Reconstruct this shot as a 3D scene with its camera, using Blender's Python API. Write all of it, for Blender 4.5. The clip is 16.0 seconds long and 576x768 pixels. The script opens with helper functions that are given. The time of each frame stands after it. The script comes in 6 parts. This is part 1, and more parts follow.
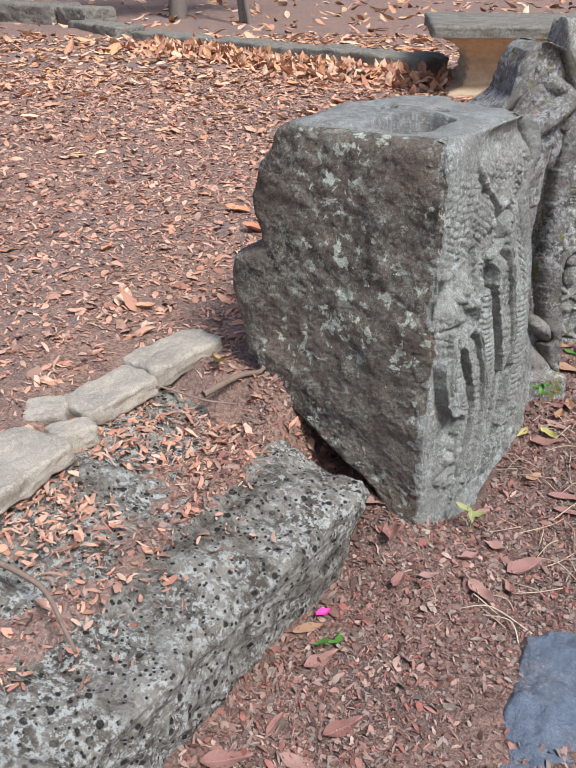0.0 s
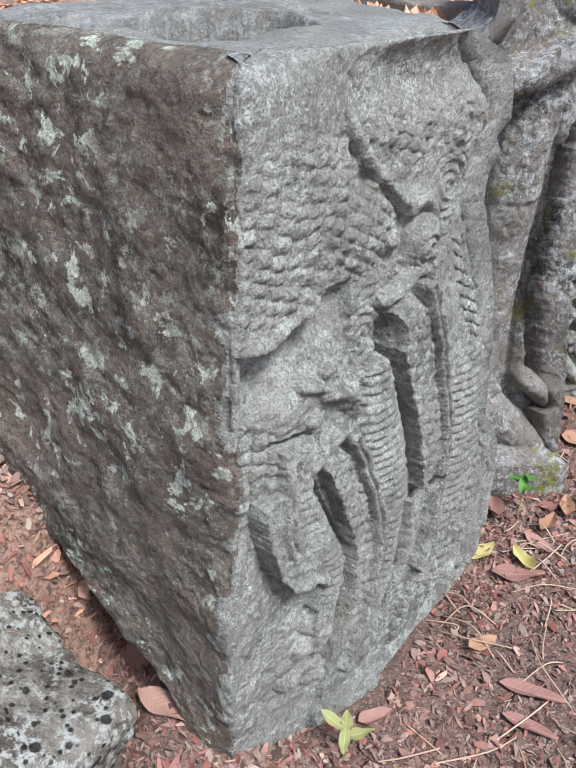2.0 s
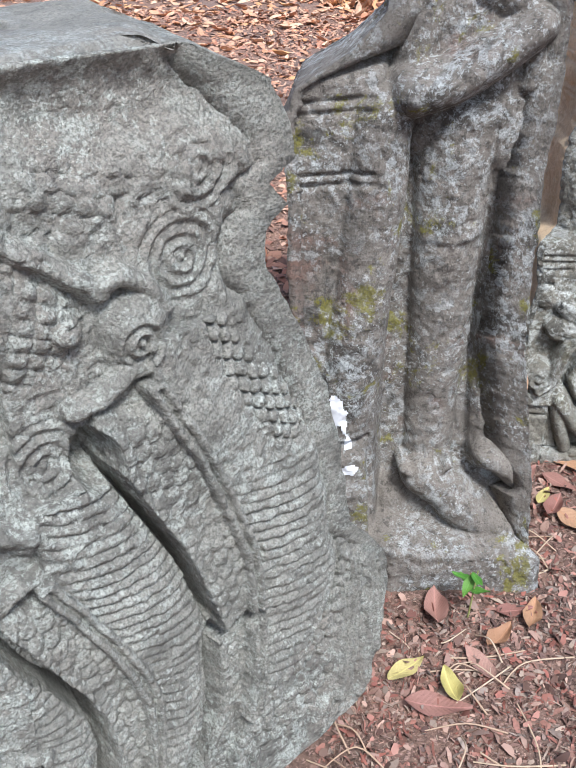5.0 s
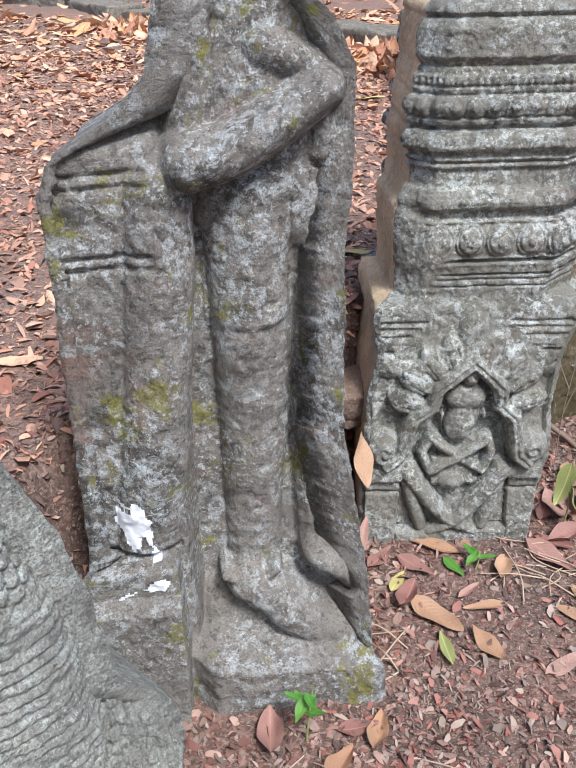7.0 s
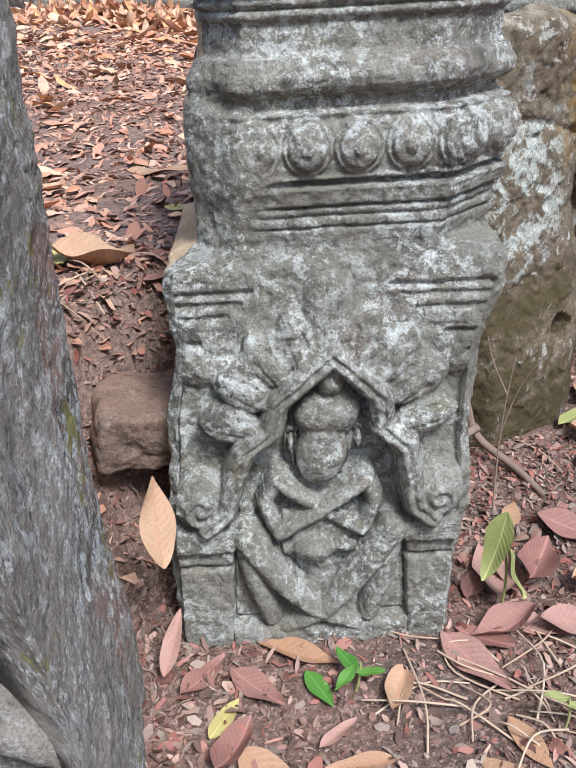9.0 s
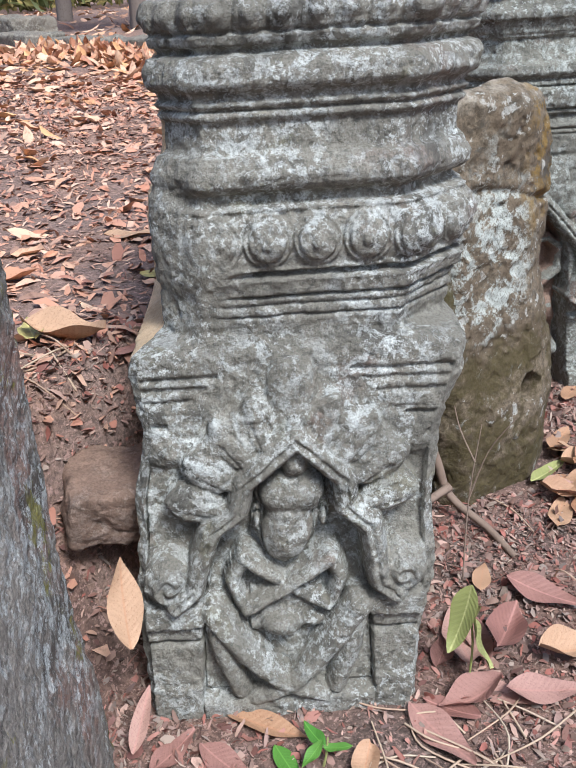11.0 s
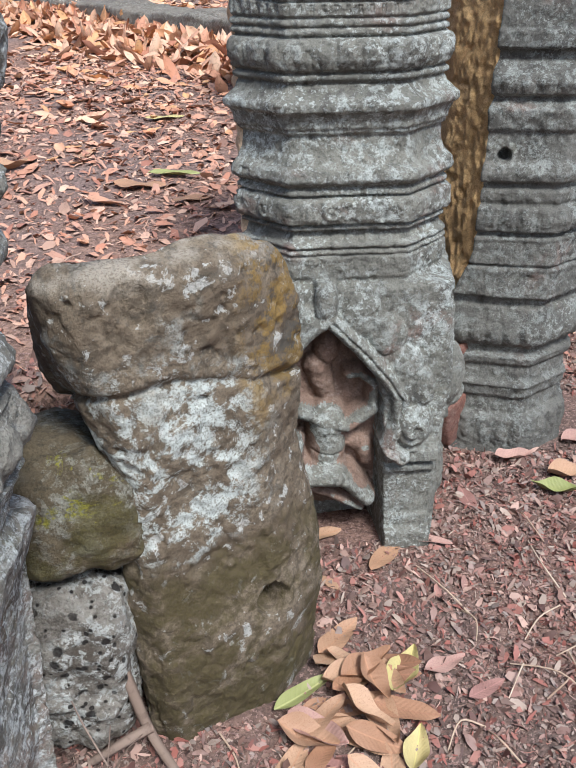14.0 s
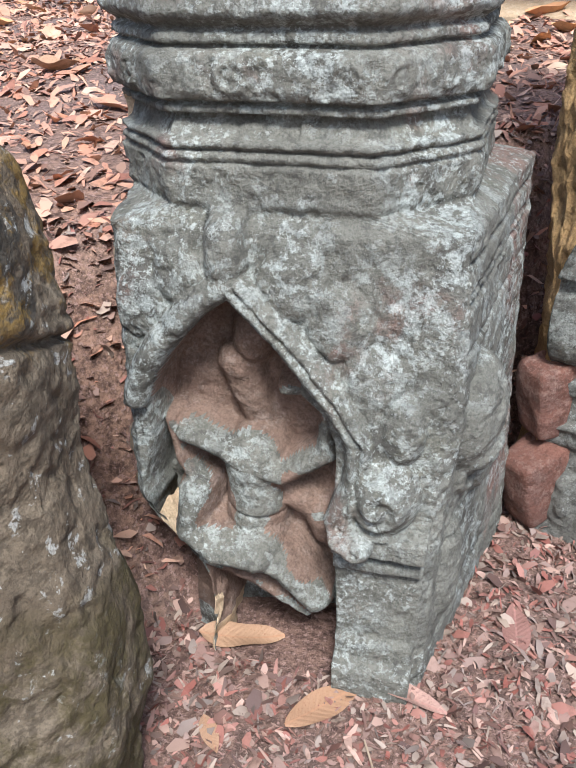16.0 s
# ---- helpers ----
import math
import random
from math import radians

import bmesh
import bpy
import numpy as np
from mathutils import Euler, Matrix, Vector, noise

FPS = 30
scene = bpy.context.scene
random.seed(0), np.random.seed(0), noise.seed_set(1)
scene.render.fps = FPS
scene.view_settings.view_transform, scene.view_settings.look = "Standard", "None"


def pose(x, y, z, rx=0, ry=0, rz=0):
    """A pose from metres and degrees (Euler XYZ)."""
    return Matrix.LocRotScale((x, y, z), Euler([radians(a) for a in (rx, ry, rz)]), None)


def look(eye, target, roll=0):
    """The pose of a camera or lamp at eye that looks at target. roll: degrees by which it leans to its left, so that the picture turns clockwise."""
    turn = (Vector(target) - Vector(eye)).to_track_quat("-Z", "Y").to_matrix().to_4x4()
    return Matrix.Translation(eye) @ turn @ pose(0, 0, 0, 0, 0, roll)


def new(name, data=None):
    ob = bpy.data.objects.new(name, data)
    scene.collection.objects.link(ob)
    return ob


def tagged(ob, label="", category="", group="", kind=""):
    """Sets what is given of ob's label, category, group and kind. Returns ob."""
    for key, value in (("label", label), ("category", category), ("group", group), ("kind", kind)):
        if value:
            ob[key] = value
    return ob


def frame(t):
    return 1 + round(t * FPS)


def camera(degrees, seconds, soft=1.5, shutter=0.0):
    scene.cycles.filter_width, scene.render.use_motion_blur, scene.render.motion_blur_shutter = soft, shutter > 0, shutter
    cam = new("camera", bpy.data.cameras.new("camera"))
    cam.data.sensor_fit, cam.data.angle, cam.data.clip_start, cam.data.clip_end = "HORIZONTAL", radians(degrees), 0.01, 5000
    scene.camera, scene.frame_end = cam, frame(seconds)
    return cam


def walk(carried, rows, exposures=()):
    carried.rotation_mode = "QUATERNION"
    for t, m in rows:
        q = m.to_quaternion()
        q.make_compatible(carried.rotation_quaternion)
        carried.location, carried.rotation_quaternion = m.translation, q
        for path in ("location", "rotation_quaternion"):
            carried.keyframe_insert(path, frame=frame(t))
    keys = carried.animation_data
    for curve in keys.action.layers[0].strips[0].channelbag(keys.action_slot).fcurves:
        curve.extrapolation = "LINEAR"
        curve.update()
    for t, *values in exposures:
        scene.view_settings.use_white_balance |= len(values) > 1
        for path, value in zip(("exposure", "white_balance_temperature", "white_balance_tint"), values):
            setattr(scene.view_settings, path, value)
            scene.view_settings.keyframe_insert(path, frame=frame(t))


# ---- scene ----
cam = camera(37.4, 16.0, 1.1)
METRES, EYE, TILT, LEAN, TURN = 4.5, 1.31, -27.0, 0.0, 0.0
ROWS = [
    (0.0, 0.0, 0.0, 0.0, 0.0, 0.0, -0.0),
    (0.5, 0.0316, 0.0403, 0.02, 1.34, -0.99, -0.76),
    (1.0, 0.0465, 0.101, 0.0472, 1.88, -1.82, -2.0),
    (1.5, 0.0627, 0.1619, 0.053, 2.16, -2.2, -3.24),
    (2.0, 0.0913, 0.2018, 0.0487, 3.73, -2.18, -4.24),
    (2.5, 0.1118, 0.2291, 0.0484, 6.22, -2.2, -4.78),
    (3.0, 0.12, 0.2432, 0.0499, 8.89, -2.66, -5.34),
    (3.5, 0.1279, 0.26, 0.0532, 11.68, -3.59, -6.03),
    (4.0, 0.1438, 0.2737, 0.0631, 13.54, -4.28, -6.21),
    (4.5, 0.1646, 0.2758, 0.0729, 14.17, -4.23, -5.69),
    (5.0, 0.179, 0.2763, 0.0828, 13.77, -3.3, -5.21),
    (5.2, 0.1830, 0.2795, 0.0859, 13.48, -2.77, -5.18),
    (7.3, 0.2112, 0.3318, 0.1107, 7.32, -0.62, -1.97),
    (7.5, 0.2138, 0.3448, 0.1075, 6.92, -0.78, -1.56),
    (8.0, 0.2271, 0.3914, 0.1017, 6.46, -0.96, -0.97),
    (8.5, 0.2501, 0.4426, 0.1054, 6.99, -0.38, -0.92),
    (8.7, 0.2513, 0.4621, 0.1018, 7.37, 0.03, -0.94),
    (10.8, 0.2579, 0.4730, 0.1125, 8.19, 2.21, -0.48),
    (11.0, 0.2596, 0.4628, 0.1195, 7.32, 2.11, -0.35),
    (11.5, 0.2675, 0.4377, 0.135, 5.33, 1.53, 0.01),
    (12.0, 0.2774, 0.4224, 0.1521, 3.36, 1.11, 0.41),
    (12.5, 0.2926, 0.4335, 0.1664, 2.02, 0.75, 0.54),
    (13.0, 0.3075, 0.471, 0.1906, 2.11, 0.12, 0.11),
    (13.5, 0.3243, 0.508, 0.1993, 4.14, -0.89, -1.15),
    (14.0, 0.3561, 0.5514, 0.2079, 9.62, -1.81, -3.96),
    (14.5, 0.376, 0.5868, 0.2111, 14.7, -2.87, -6.52),
    (15.0, 0.3882, 0.6285, 0.2188, 19.17, -4.07, -8.46),
    (15.5, 0.3986, 0.6698, 0.2229, 23.43, -4.83, -10.06),
    (16.0, 0.4077, 0.71, 0.22, 27.78, -5.21, -11.7),
]
PATH_ROWS = [(t, pose(0, 0, EYE, TILT, LEAN, TURN) @ pose(METRES * x, METRES * y, METRES * z, 90 + pitch, roll, yaw)) for t, x, y, z, yaw, pitch, roll in ROWS]
walk(cam, PATH_ROWS, exposures=[(0.0, 0.72, 5660, 11), (1.5, 0.84, 5620, 11), (3.0, 0.98, 5540, 11), (5.0, 0.94, 5600, 11), (8.0, 0.92, 5580, 11), (13.0, 0.86, 5480, 11), (14.5, 0.84, 5560, 11), (16.0, 1.06, 5560, 11)])

# ---- light: bright haze under a dry wood, no hard shadows ----
world = bpy.data.worlds.new("hazy_sky")
scene.world = world
world.use_nodes = True
wt = world.node_tree
sky = wt.nodes.new("ShaderNodeTexSky")
sky.sky_type, sky.sun_disc = "NISHITA", False
sky.sun_elevation, sky.sun_rotation = radians(58), radians(150)
sky.air_density, sky.dust_density = 1.0, 4.0
wt.links.new(sky.outputs[0], wt.nodes["Background"].inputs[0])
wt.nodes["Background"].inputs[1].default_value = 0.088
sun = new("sun", bpy.data.lights.new("sun", "SUN"))
sun.data.energy, sun.data.angle, sun.data.color = 2.5, radians(14), (1.0, 0.94, 0.86)
sun.matrix_world = look((2.2, -1.4, 5.0), (0, 1.6, 0))


# ---- materials ----
class Mat:
    """A principled material with a few short ways to add nodes."""

    def __init__(self, name, rough=0.9):
        self.m = bpy.data.materials.new(name)
        self.m.use_nodes = True
        self.t = self.m.node_tree
        self.b = self.t.nodes["Principled BSDF"]
        self.b.inputs["Roughness"].default_value = rough
        self.b.inputs["Specular IOR Level"].default_value = 0.25
        self.co = self.t.nodes.new("ShaderNodeTexCoord").outputs["Object"]

    def put(self, sock, v):
        if isinstance(v, (int, float)):
            sock.default_value = v
        elif isinstance(v, tuple):
            sock.default_value = (*v, 1.0)[:4] if len(v) == 3 and sock.type == "RGBA" else v
        else:
            self.t.links.new(v, sock)

    def noise(self, scale, detail=4.0, rough=0.6, dist=0.0, stretch=None):
        n = self.t.nodes.new("ShaderNodeTexNoise")
        n.inputs["Scale"].default_value, n.inputs["Detail"].default_value = scale, detail
        n.inputs["Roughness"].default_value, n.inputs["Distortion"].default_value = rough, dist
        src = self.co
        if stretch:
            mp = self.t.nodes.new("ShaderNodeMapping")
            mp.inputs["Scale"].default_value = stretch
            self.t.links.new(src, mp.inputs[0])
            src = mp.outputs[0]
        self.t.links.new(src, n.inputs["Vector"])
        return n.outputs["Fac"]

    def cells(self, scale, feature="F1", rand=1.0):
        n = self.t.nodes.new("ShaderNodeTexVoronoi")
        n.feature = feature
        n.inputs["Scale"].default_value, n.inputs["Randomness"].default_value = scale, rand
        self.t.links.new(self.co, n.inputs["Vector"])
        return n.outputs["Distance"]

    def ramp(self, fac, a, b):
        n = self.t.nodes.new("ShaderNodeMapRange")
        n.interpolation_type = "SMOOTHSTEP"
        self.put(n.inputs[0], fac)
        n.inputs[1].default_value, n.inputs[2].default_value = min(a, b), max(a, b)
        n.inputs[3].default_value, n.inputs[4].default_value = (0, 1) if a < b else (1, 0)
        return n.outputs[0]

    def mul(self, a, b, op="MULTIPLY"):
        n = self.t.nodes.new("ShaderNodeMath")
        n.operation = op
        self.put(n.inputs[0], a), self.put(n.inputs[1], b)
        return n.outputs[0]

    def mix(self, fac, a, b, blend="MIX"):
        n = self.t.nodes.new("ShaderNodeMix")
        n.data_type, n.blend_type = "RGBA", blend
        self.put(n.inputs[0], fac), self.put(n.inputs[6], a), self.put(n.inputs[7], b)
        return n.outputs[2]

    def random(self):
        return self.t.nodes.new("ShaderNodeObjectInfo").outputs["Random"]

    def island(self):
        return self.t.nodes.new("ShaderNodeNewGeometry").outputs["Random Per Island"]

    def palette(self, fac, colours):
        n = self.t.nodes.new("ShaderNodeValToRGB")
        e = n.color_ramp.elements
        while len(e) < len(colours):
            e.new(0.5)
        for i, c in enumerate(colours):
            e[i].position, e[i].color = i / max(1, len(colours) - 1), (*c, 1)
        self.put(n.inputs[0], fac)
        return n.outputs[0]

    def bump(self, height, strength=0.5, dist=0.004):
        n = self.t.nodes.new("ShaderNodeBump")
        n.inputs["Strength"].default_value, n.inputs["Distance"].default_value = strength, dist
        self.put(n.inputs["Height"], height)
        old = self.b.inputs["Normal"].links
        if old:
            self.t.links.new(old[0].from_socket, n.inputs["Normal"])
        self.t.links.new(n.outputs[0], self.b.inputs["Normal"])

    def done(self, colour):
        self.put(self.b.inputs["Base Color"], colour)
        return self.m


def stone_mat(name, base, dark, lichen, light_amt=0.5, dark_amt=0.5, spots=0.5, moss=0.0, red=0.25, grain=1.0, pale_rust=0.0):
    """Weathered sandstone: blotches, crusts of pale lichen in clumps, black algae, a little iron red and moss."""
    k = Mat(name, 0.92)
    c = k.mix(k.ramp(k.noise(7, 5, 0.65), 0.3, 0.7), tuple(v * 1.12 for v in base), tuple(v * 0.7 for v in base))
    c = k.mix(k.mul(k.ramp(k.noise(3.1, 5, 0.7, 0.6), 0.53, 0.66), red), c, (0.25, 0.15, 0.115))
    c = k.mix(k.mul(k.ramp(k.noise(4.3, 7, 0.75, 0.6), 0.52, 0.60), dark_amt), c, dark)
    c = k.mix(k.mul(k.ramp(k.noise(75, 4, 0.75), 0.53, 0.62), 0.5 * dark_amt + 0.15), c, tuple(v * 0.7 for v in dark))
    area = k.ramp(k.noise(4.6, 4, 0.6, 0.5), 0.40, 0.58)
    c = k.mix(k.mul(k.mul(k.ramp(k.noise(48, 5, 0.78, 0.3), 0.49, 0.57), area), light_amt), c, lichen)
    c = k.mix(k.mul(k.mul(k.ramp(k.noise(120, 4, 0.75), 0.52, 0.60), k.ramp(k.noise(9, 3), 0.4, 0.6)), light_amt * 0.9), c, tuple(min(1, v * 1.2) for v in lichen))
    clump = k.mul(k.ramp(k.noise(30, 5, 0.68, 0.35), 0.555, 0.60), k.ramp(k.noise(5.5, 3, 0.5, 0.4), 0.40, 0.52))
    c = k.mix(k.mul(clump, spots), c, k.mix(k.ramp(k.noise(90, 3), 0.4, 0.6), lichen, tuple(min(1, v * 1.3) for v in lichen)))
    if moss >= 1:
        c = k.mix(k.mul(k.ramp(k.noise(3.4, 6, 0.7, 0.5), 0.50, 0.60), 0.8), c, (0.085, 0.072, 0.022))
    if moss:
        c = k.mix(k.mul(k.ramp(k.noise(8.7, 6, 0.78, 0.4), 0.565, 0.63), moss), c, (0.21, 0.195, 0.025))
    if pale_rust:
        c = k.mix(k.mul(k.ramp(k.noise(2.2, 3), 0.4, 0.6), pale_rust), c, (0.36, 0.20, 0.075))
    c = k.mix(k.mul(k.ramp(k.noise(330, 2, 0.6), 0.42, 0.66), 0.45 * grain), c, tuple(v * 0.45 for v in base))
    k.bump(k.noise(300, 3, 0.7), 0.6 * grain, 0.003)
    k.bump(k.noise(80, 5, 0.75), 0.85 * grain, 0.007)
    k.bump(k.noise(18, 4, 0.6), 0.4, 0.014)
    return k.done(c)


def stump_mat():
    """Worn brown sandstone: grey crusts on the shoulder, a broad pale lichen patch at the waist, olive moss on the
    foot, rusty lichen at one edge; the lit top is painted paler.
    """
    k = Mat("mossy_brown_stone", 0.92)
    sep = k.t.nodes.new("ShaderNodeSeparateXYZ")
    k.t.links.new(k.co, sep.inputs[0])
    x, z = sep.outputs[0], k.mul(sep.outputs[2], k.mul(k.mul(k.noise(7, 4, 0.65), 0.5, "SUBTRACT"), 0.45), "ADD")
    c = k.mix(k.ramp(k.noise(9, 5, 0.65), 0.3, 0.7), (0.22, 0.178, 0.120), (0.125, 0.094, 0.060))
    c = k.mix(k.mul(k.ramp(k.noise(12, 6, 0.75, 0.5), 0.50, 0.62), k.mul(0.85, k.ramp(z, 0.38, 0.48))), c, (0.060, 0.058, 0.048))
    c = k.mix(k.mul(k.ramp(k.noise(60, 4, 0.75), 0.48, 0.60), 0.6), c, (0.060, 0.048, 0.032))
    waist = k.mul(k.ramp(z, 0.28, 0.35), k.ramp(z, 0.60, 0.50))
    c = k.mix(k.mul(k.mul(k.ramp(k.noise(24, 6, 0.78, 0.3), 0.47, 0.56), waist), k.mul(0.85, k.ramp(x, 0.24, 0.14))), c, (0.52, 0.56, 0.50))
    c = k.mix(k.mul(k.ramp(k.noise(38, 5, 0.7, 0.3), 0.585, 0.63), 0.6), c, (0.55, 0.56, 0.50))
    c = k.mix(k.mul(k.mul(k.ramp(k.noise(11, 6, 0.75, 0.3), 0.40, 0.54), k.ramp(z, 0.33, 0.22)), 0.85), c, (0.060, 0.048, 0.015))
    # light falling on the top, put into the colour as a patchy pale grey-tan
    c = k.mix(k.mul(k.ramp(sep.outputs[2], 0.655, 0.69), k.mul(0.75, k.ramp(k.noise(14, 4, 0.7), 0.35, 0.55))), c, (0.37, 0.33, 0.255))
    edge = k.mul(k.ramp(x, 0.15, 0.20), k.ramp(z, 0.42, 0.52))
    c = k.mix(k.mul(k.mul(k.ramp(k.noise(20, 5, 0.75), 0.47, 0.56), edge), 0.8), c, (0.24, 0.15, 0.035))
    c = k.mix(k.mul(k.ramp(k.noise(330, 2, 0.6), 0.45, 0.66), 0.5), c, (0.09, 0.07, 0.045))
    k.bump(k.noise(300, 3, 0.7), 0.6, 0.003)
    k.bump(k.noise(80, 5, 0.75), 0.8, 0.006)
    k.bump(k.noise(18, 4, 0.6), 0.4, 0.012)
    return k.done(c)


m_carved = stone_mat("carved_sandstone", (0.375, 0.370, 0.318), (0.12, 0.118, 0.104), (0.58, 0.62, 0.55), 0.6, 0.5, 0.2, 0.0, 0.18, 1.5)
m_rough = stone_mat("rough_dark_face", (0.175, 0.142, 0.108), (0.048, 0.042, 0.034), (0.46, 0.49, 0.39), 0.35, 0.75, 1.0, 0.0, 0.35)
m_umber = stone_mat("umber_broken_stone", (0.54, 0.35, 0.15), (0.34, 0.20, 0.09), (0.62, 0.46, 0.24), 0.3, 0.15, 0.05, 0.0, 0.05, 1.2, 0.3)
m_top = stone_mat("weathered_top", (0.27, 0.265, 0.23), (0.13, 0.13, 0.12), (0.42, 0.45, 0.42), 0.4, 0.3, 0.15, 0.0, 0.15)
m_stele = stone_mat("mossy_grey_stone", (0.245, 0.222, 0.188), (0.062, 0.058, 0.050), (0.60, 0.64, 0.62), 0.55, 0.85, 0.3, 0.8, 0.9, 1.1)
m_pillar = stone_mat("green_grey_stone", (0.232, 0.220, 0.177), (0.080, 0.078, 0.067), (0.59, 0.62, 0.575), 0.66, 0.7, 0.32, 0.12, 0.5)
m_pillar2 = stone_mat("banded_grey_stone", (0.21, 0.205, 0.165), (0.07, 0.065, 0.055), (0.52, 0.56, 0.50), 0.6, 0.6, 0.25, 0.05, 0.9)
m_stump = stump_mat()
m_ochre = stone_mat("ochre_broken_stone", (0.66, 0.50, 0.31), (0.36, 0.25, 0.14), (0.66, 0.56, 0.40), 0.3, 0.2, 0.1, 0.05, 0.1, 0.8, 0.12)
m_kerb = stone_mat("kerb_stone", (0.23, 0.205, 0.16), (0.09, 0.085, 0.07), (0.40, 0.38, 0.31), 0.5, 0.5, 0.1, 0.1, 0.1)
m_flat = stone_mat("pale_fieldstone", (0.50, 0.44, 0.34), (0.28, 0.24, 0.18), (0.58, 0.53, 0.44), 0.4, 0.3, 0.1, 0.0, 0.2)
m_mossrock = stone_mat("dark_mossy_rock", (0.12, 0.095, 0.055), (0.045, 0.038, 0.024), (0.42, 0.43, 0.36), 0.3, 0.7, 0.25, 1.0, 0.2)
m_pillar3 = stone_mat("dark_banded_stone", (0.155, 0.15, 0.125), (0.05, 0.048, 0.042), (0.40, 0.43, 0.38), 0.45, 0.6, 0.2, 0.05, 0.6)
m_recess = stone_mat("sheltered_red_stone", (0.26, 0.175, 0.125), (0.10, 0.07, 0.05), (0.40, 0.33, 0.27), 0.3, 0.4, 0.1, 0.0, 0.6)
m_blue = stone_mat("blue_grey_slab", (0.15, 0.18, 0.22), (0.09, 0.10, 0.115), (0.30, 0.30, 0.30), 0.3, 0.4, 0.05, 0.0, 0.25)


m_brick = stone_mat("broken_brick", (0.24, 0.115, 0.080), (0.09, 0.05, 0.04), (0.34, 0.24, 0.19), 0.3, 0.4, 0.1, 0.0, 0.3)


def laterite_mat():
    k = Mat("laterite", 0.95)
    c = k.mix(k.ramp(k.noise(14, 7, 0.8), 0.38, 0.62), (0.32, 0.295, 0.24), (0.10, 0.083, 0.062))
    c = k.mix(k.mul(k.mul(k.ramp(k.noise(62, 5, 0.8), 0.48, 0.58), k.ramp(k.noise(6, 3), 0.36, 0.55)), 0.9), c, (0.55, 0.56, 0.50))
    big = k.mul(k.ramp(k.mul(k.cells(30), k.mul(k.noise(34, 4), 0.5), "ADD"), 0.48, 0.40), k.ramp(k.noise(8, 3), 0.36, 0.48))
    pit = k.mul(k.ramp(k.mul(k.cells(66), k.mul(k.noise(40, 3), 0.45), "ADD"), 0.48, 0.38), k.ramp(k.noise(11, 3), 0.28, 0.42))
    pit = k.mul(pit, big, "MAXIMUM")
    # the shade inside the pits is painted in, nearly black, with the bump below
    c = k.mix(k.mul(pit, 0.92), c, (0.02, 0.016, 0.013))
    k.bump(k.mul(1.0, pit, "SUBTRACT"), 1.0, 0.012)
    k.bump(k.noise(30, 6, 0.8), 1.0, 0.02)
    k.bump(k.noise(150, 3, 0.7), 0.6, 0.004)
    return k.done(c)


m_laterite = laterite_mat()


def soil_mat(name="litter_soil", k1=1.0, dust=(1.0, 1.0, 1.0)):
    k = Mat(name, 0.95)
    c = k.mix(k.ramp(k.noise(70, 5, 0.8), 0.35, 0.65), (0.095, 0.058, 0.044), (0.31 * dust[0], 0.195 * dust[1], 0.145 * dust[2]))
    c = k.mix(k.ramp(k.noise(2.2, 4, 0.6), 0.4, 0.65), c, k.mix(k.ramp(k.noise(110, 4, 0.8), 0.4, 0.6), tuple(k1 * v for v in (0.085, 0.062, 0.05)), tuple(k1 * v for v in (0.17, 0.12, 0.095))))
    c = k.mix(k.mul(k.ramp(k.noise(150, 3, 0.75), 0.54, 0.62), 0.75), c, (0.42, 0.28, 0.23))
    k.bump(k.noise(90, 4, 0.8), 0.9, 0.008)
    k.bump(k.noise(260, 3, 0.8), 0.6, 0.003)
    return k.done(c)


m_soil = soil_mat()
m_dust = soil_mat("dusty_terrace_soil", 1.7, (1.35, 1.35, 1.25))


def leaf_mat(name, colours, spots=(0.10, 0.05, 0.03), islands=True, rough=0.62):
    k = Mat(name, rough)
    c = k.palette(k.island() if islands else k.random(), colours)
    c = k.mix(k.mul(k.ramp(k.noise(45, 4, 0.7), 0.5, 0.72), 0.55), c, spots)
    k.bump(k.noise(120, 2), 0.25, 0.002)
    if not islands:
        sep = k.t.nodes.new("ShaderNodeSeparateXYZ")
        k.t.links.new(k.co, sep.inputs[0])
        ay = k.mul(sep.outputs[1], 0.0, "ABSOLUTE")
        c = k.mix(k.mul(k.ramp(ay, 0.018, 0.006), 0.6), c, tuple(min(1, v * 1.5) for v in colours[-1]))
        vein = k.mul(k.mul(k.mul(sep.outputs[0], k.mul(ay, 0.9), "SUBTRACT"), 75.0), 0.0, "SINE")
        k.bump(vein, 0.10, 0.006)
        c = k.mix(k.mul(k.ramp(vein, 0.6, 1.0), 0.10), c, tuple(v * 0.6 for v in colours[0]))
    return k.done(c)


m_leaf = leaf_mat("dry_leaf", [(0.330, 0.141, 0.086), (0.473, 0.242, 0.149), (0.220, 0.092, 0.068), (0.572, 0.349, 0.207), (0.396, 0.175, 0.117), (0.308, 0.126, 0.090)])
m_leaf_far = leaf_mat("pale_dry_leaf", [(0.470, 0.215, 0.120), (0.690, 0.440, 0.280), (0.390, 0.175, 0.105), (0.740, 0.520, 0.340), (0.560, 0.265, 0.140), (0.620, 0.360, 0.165)])
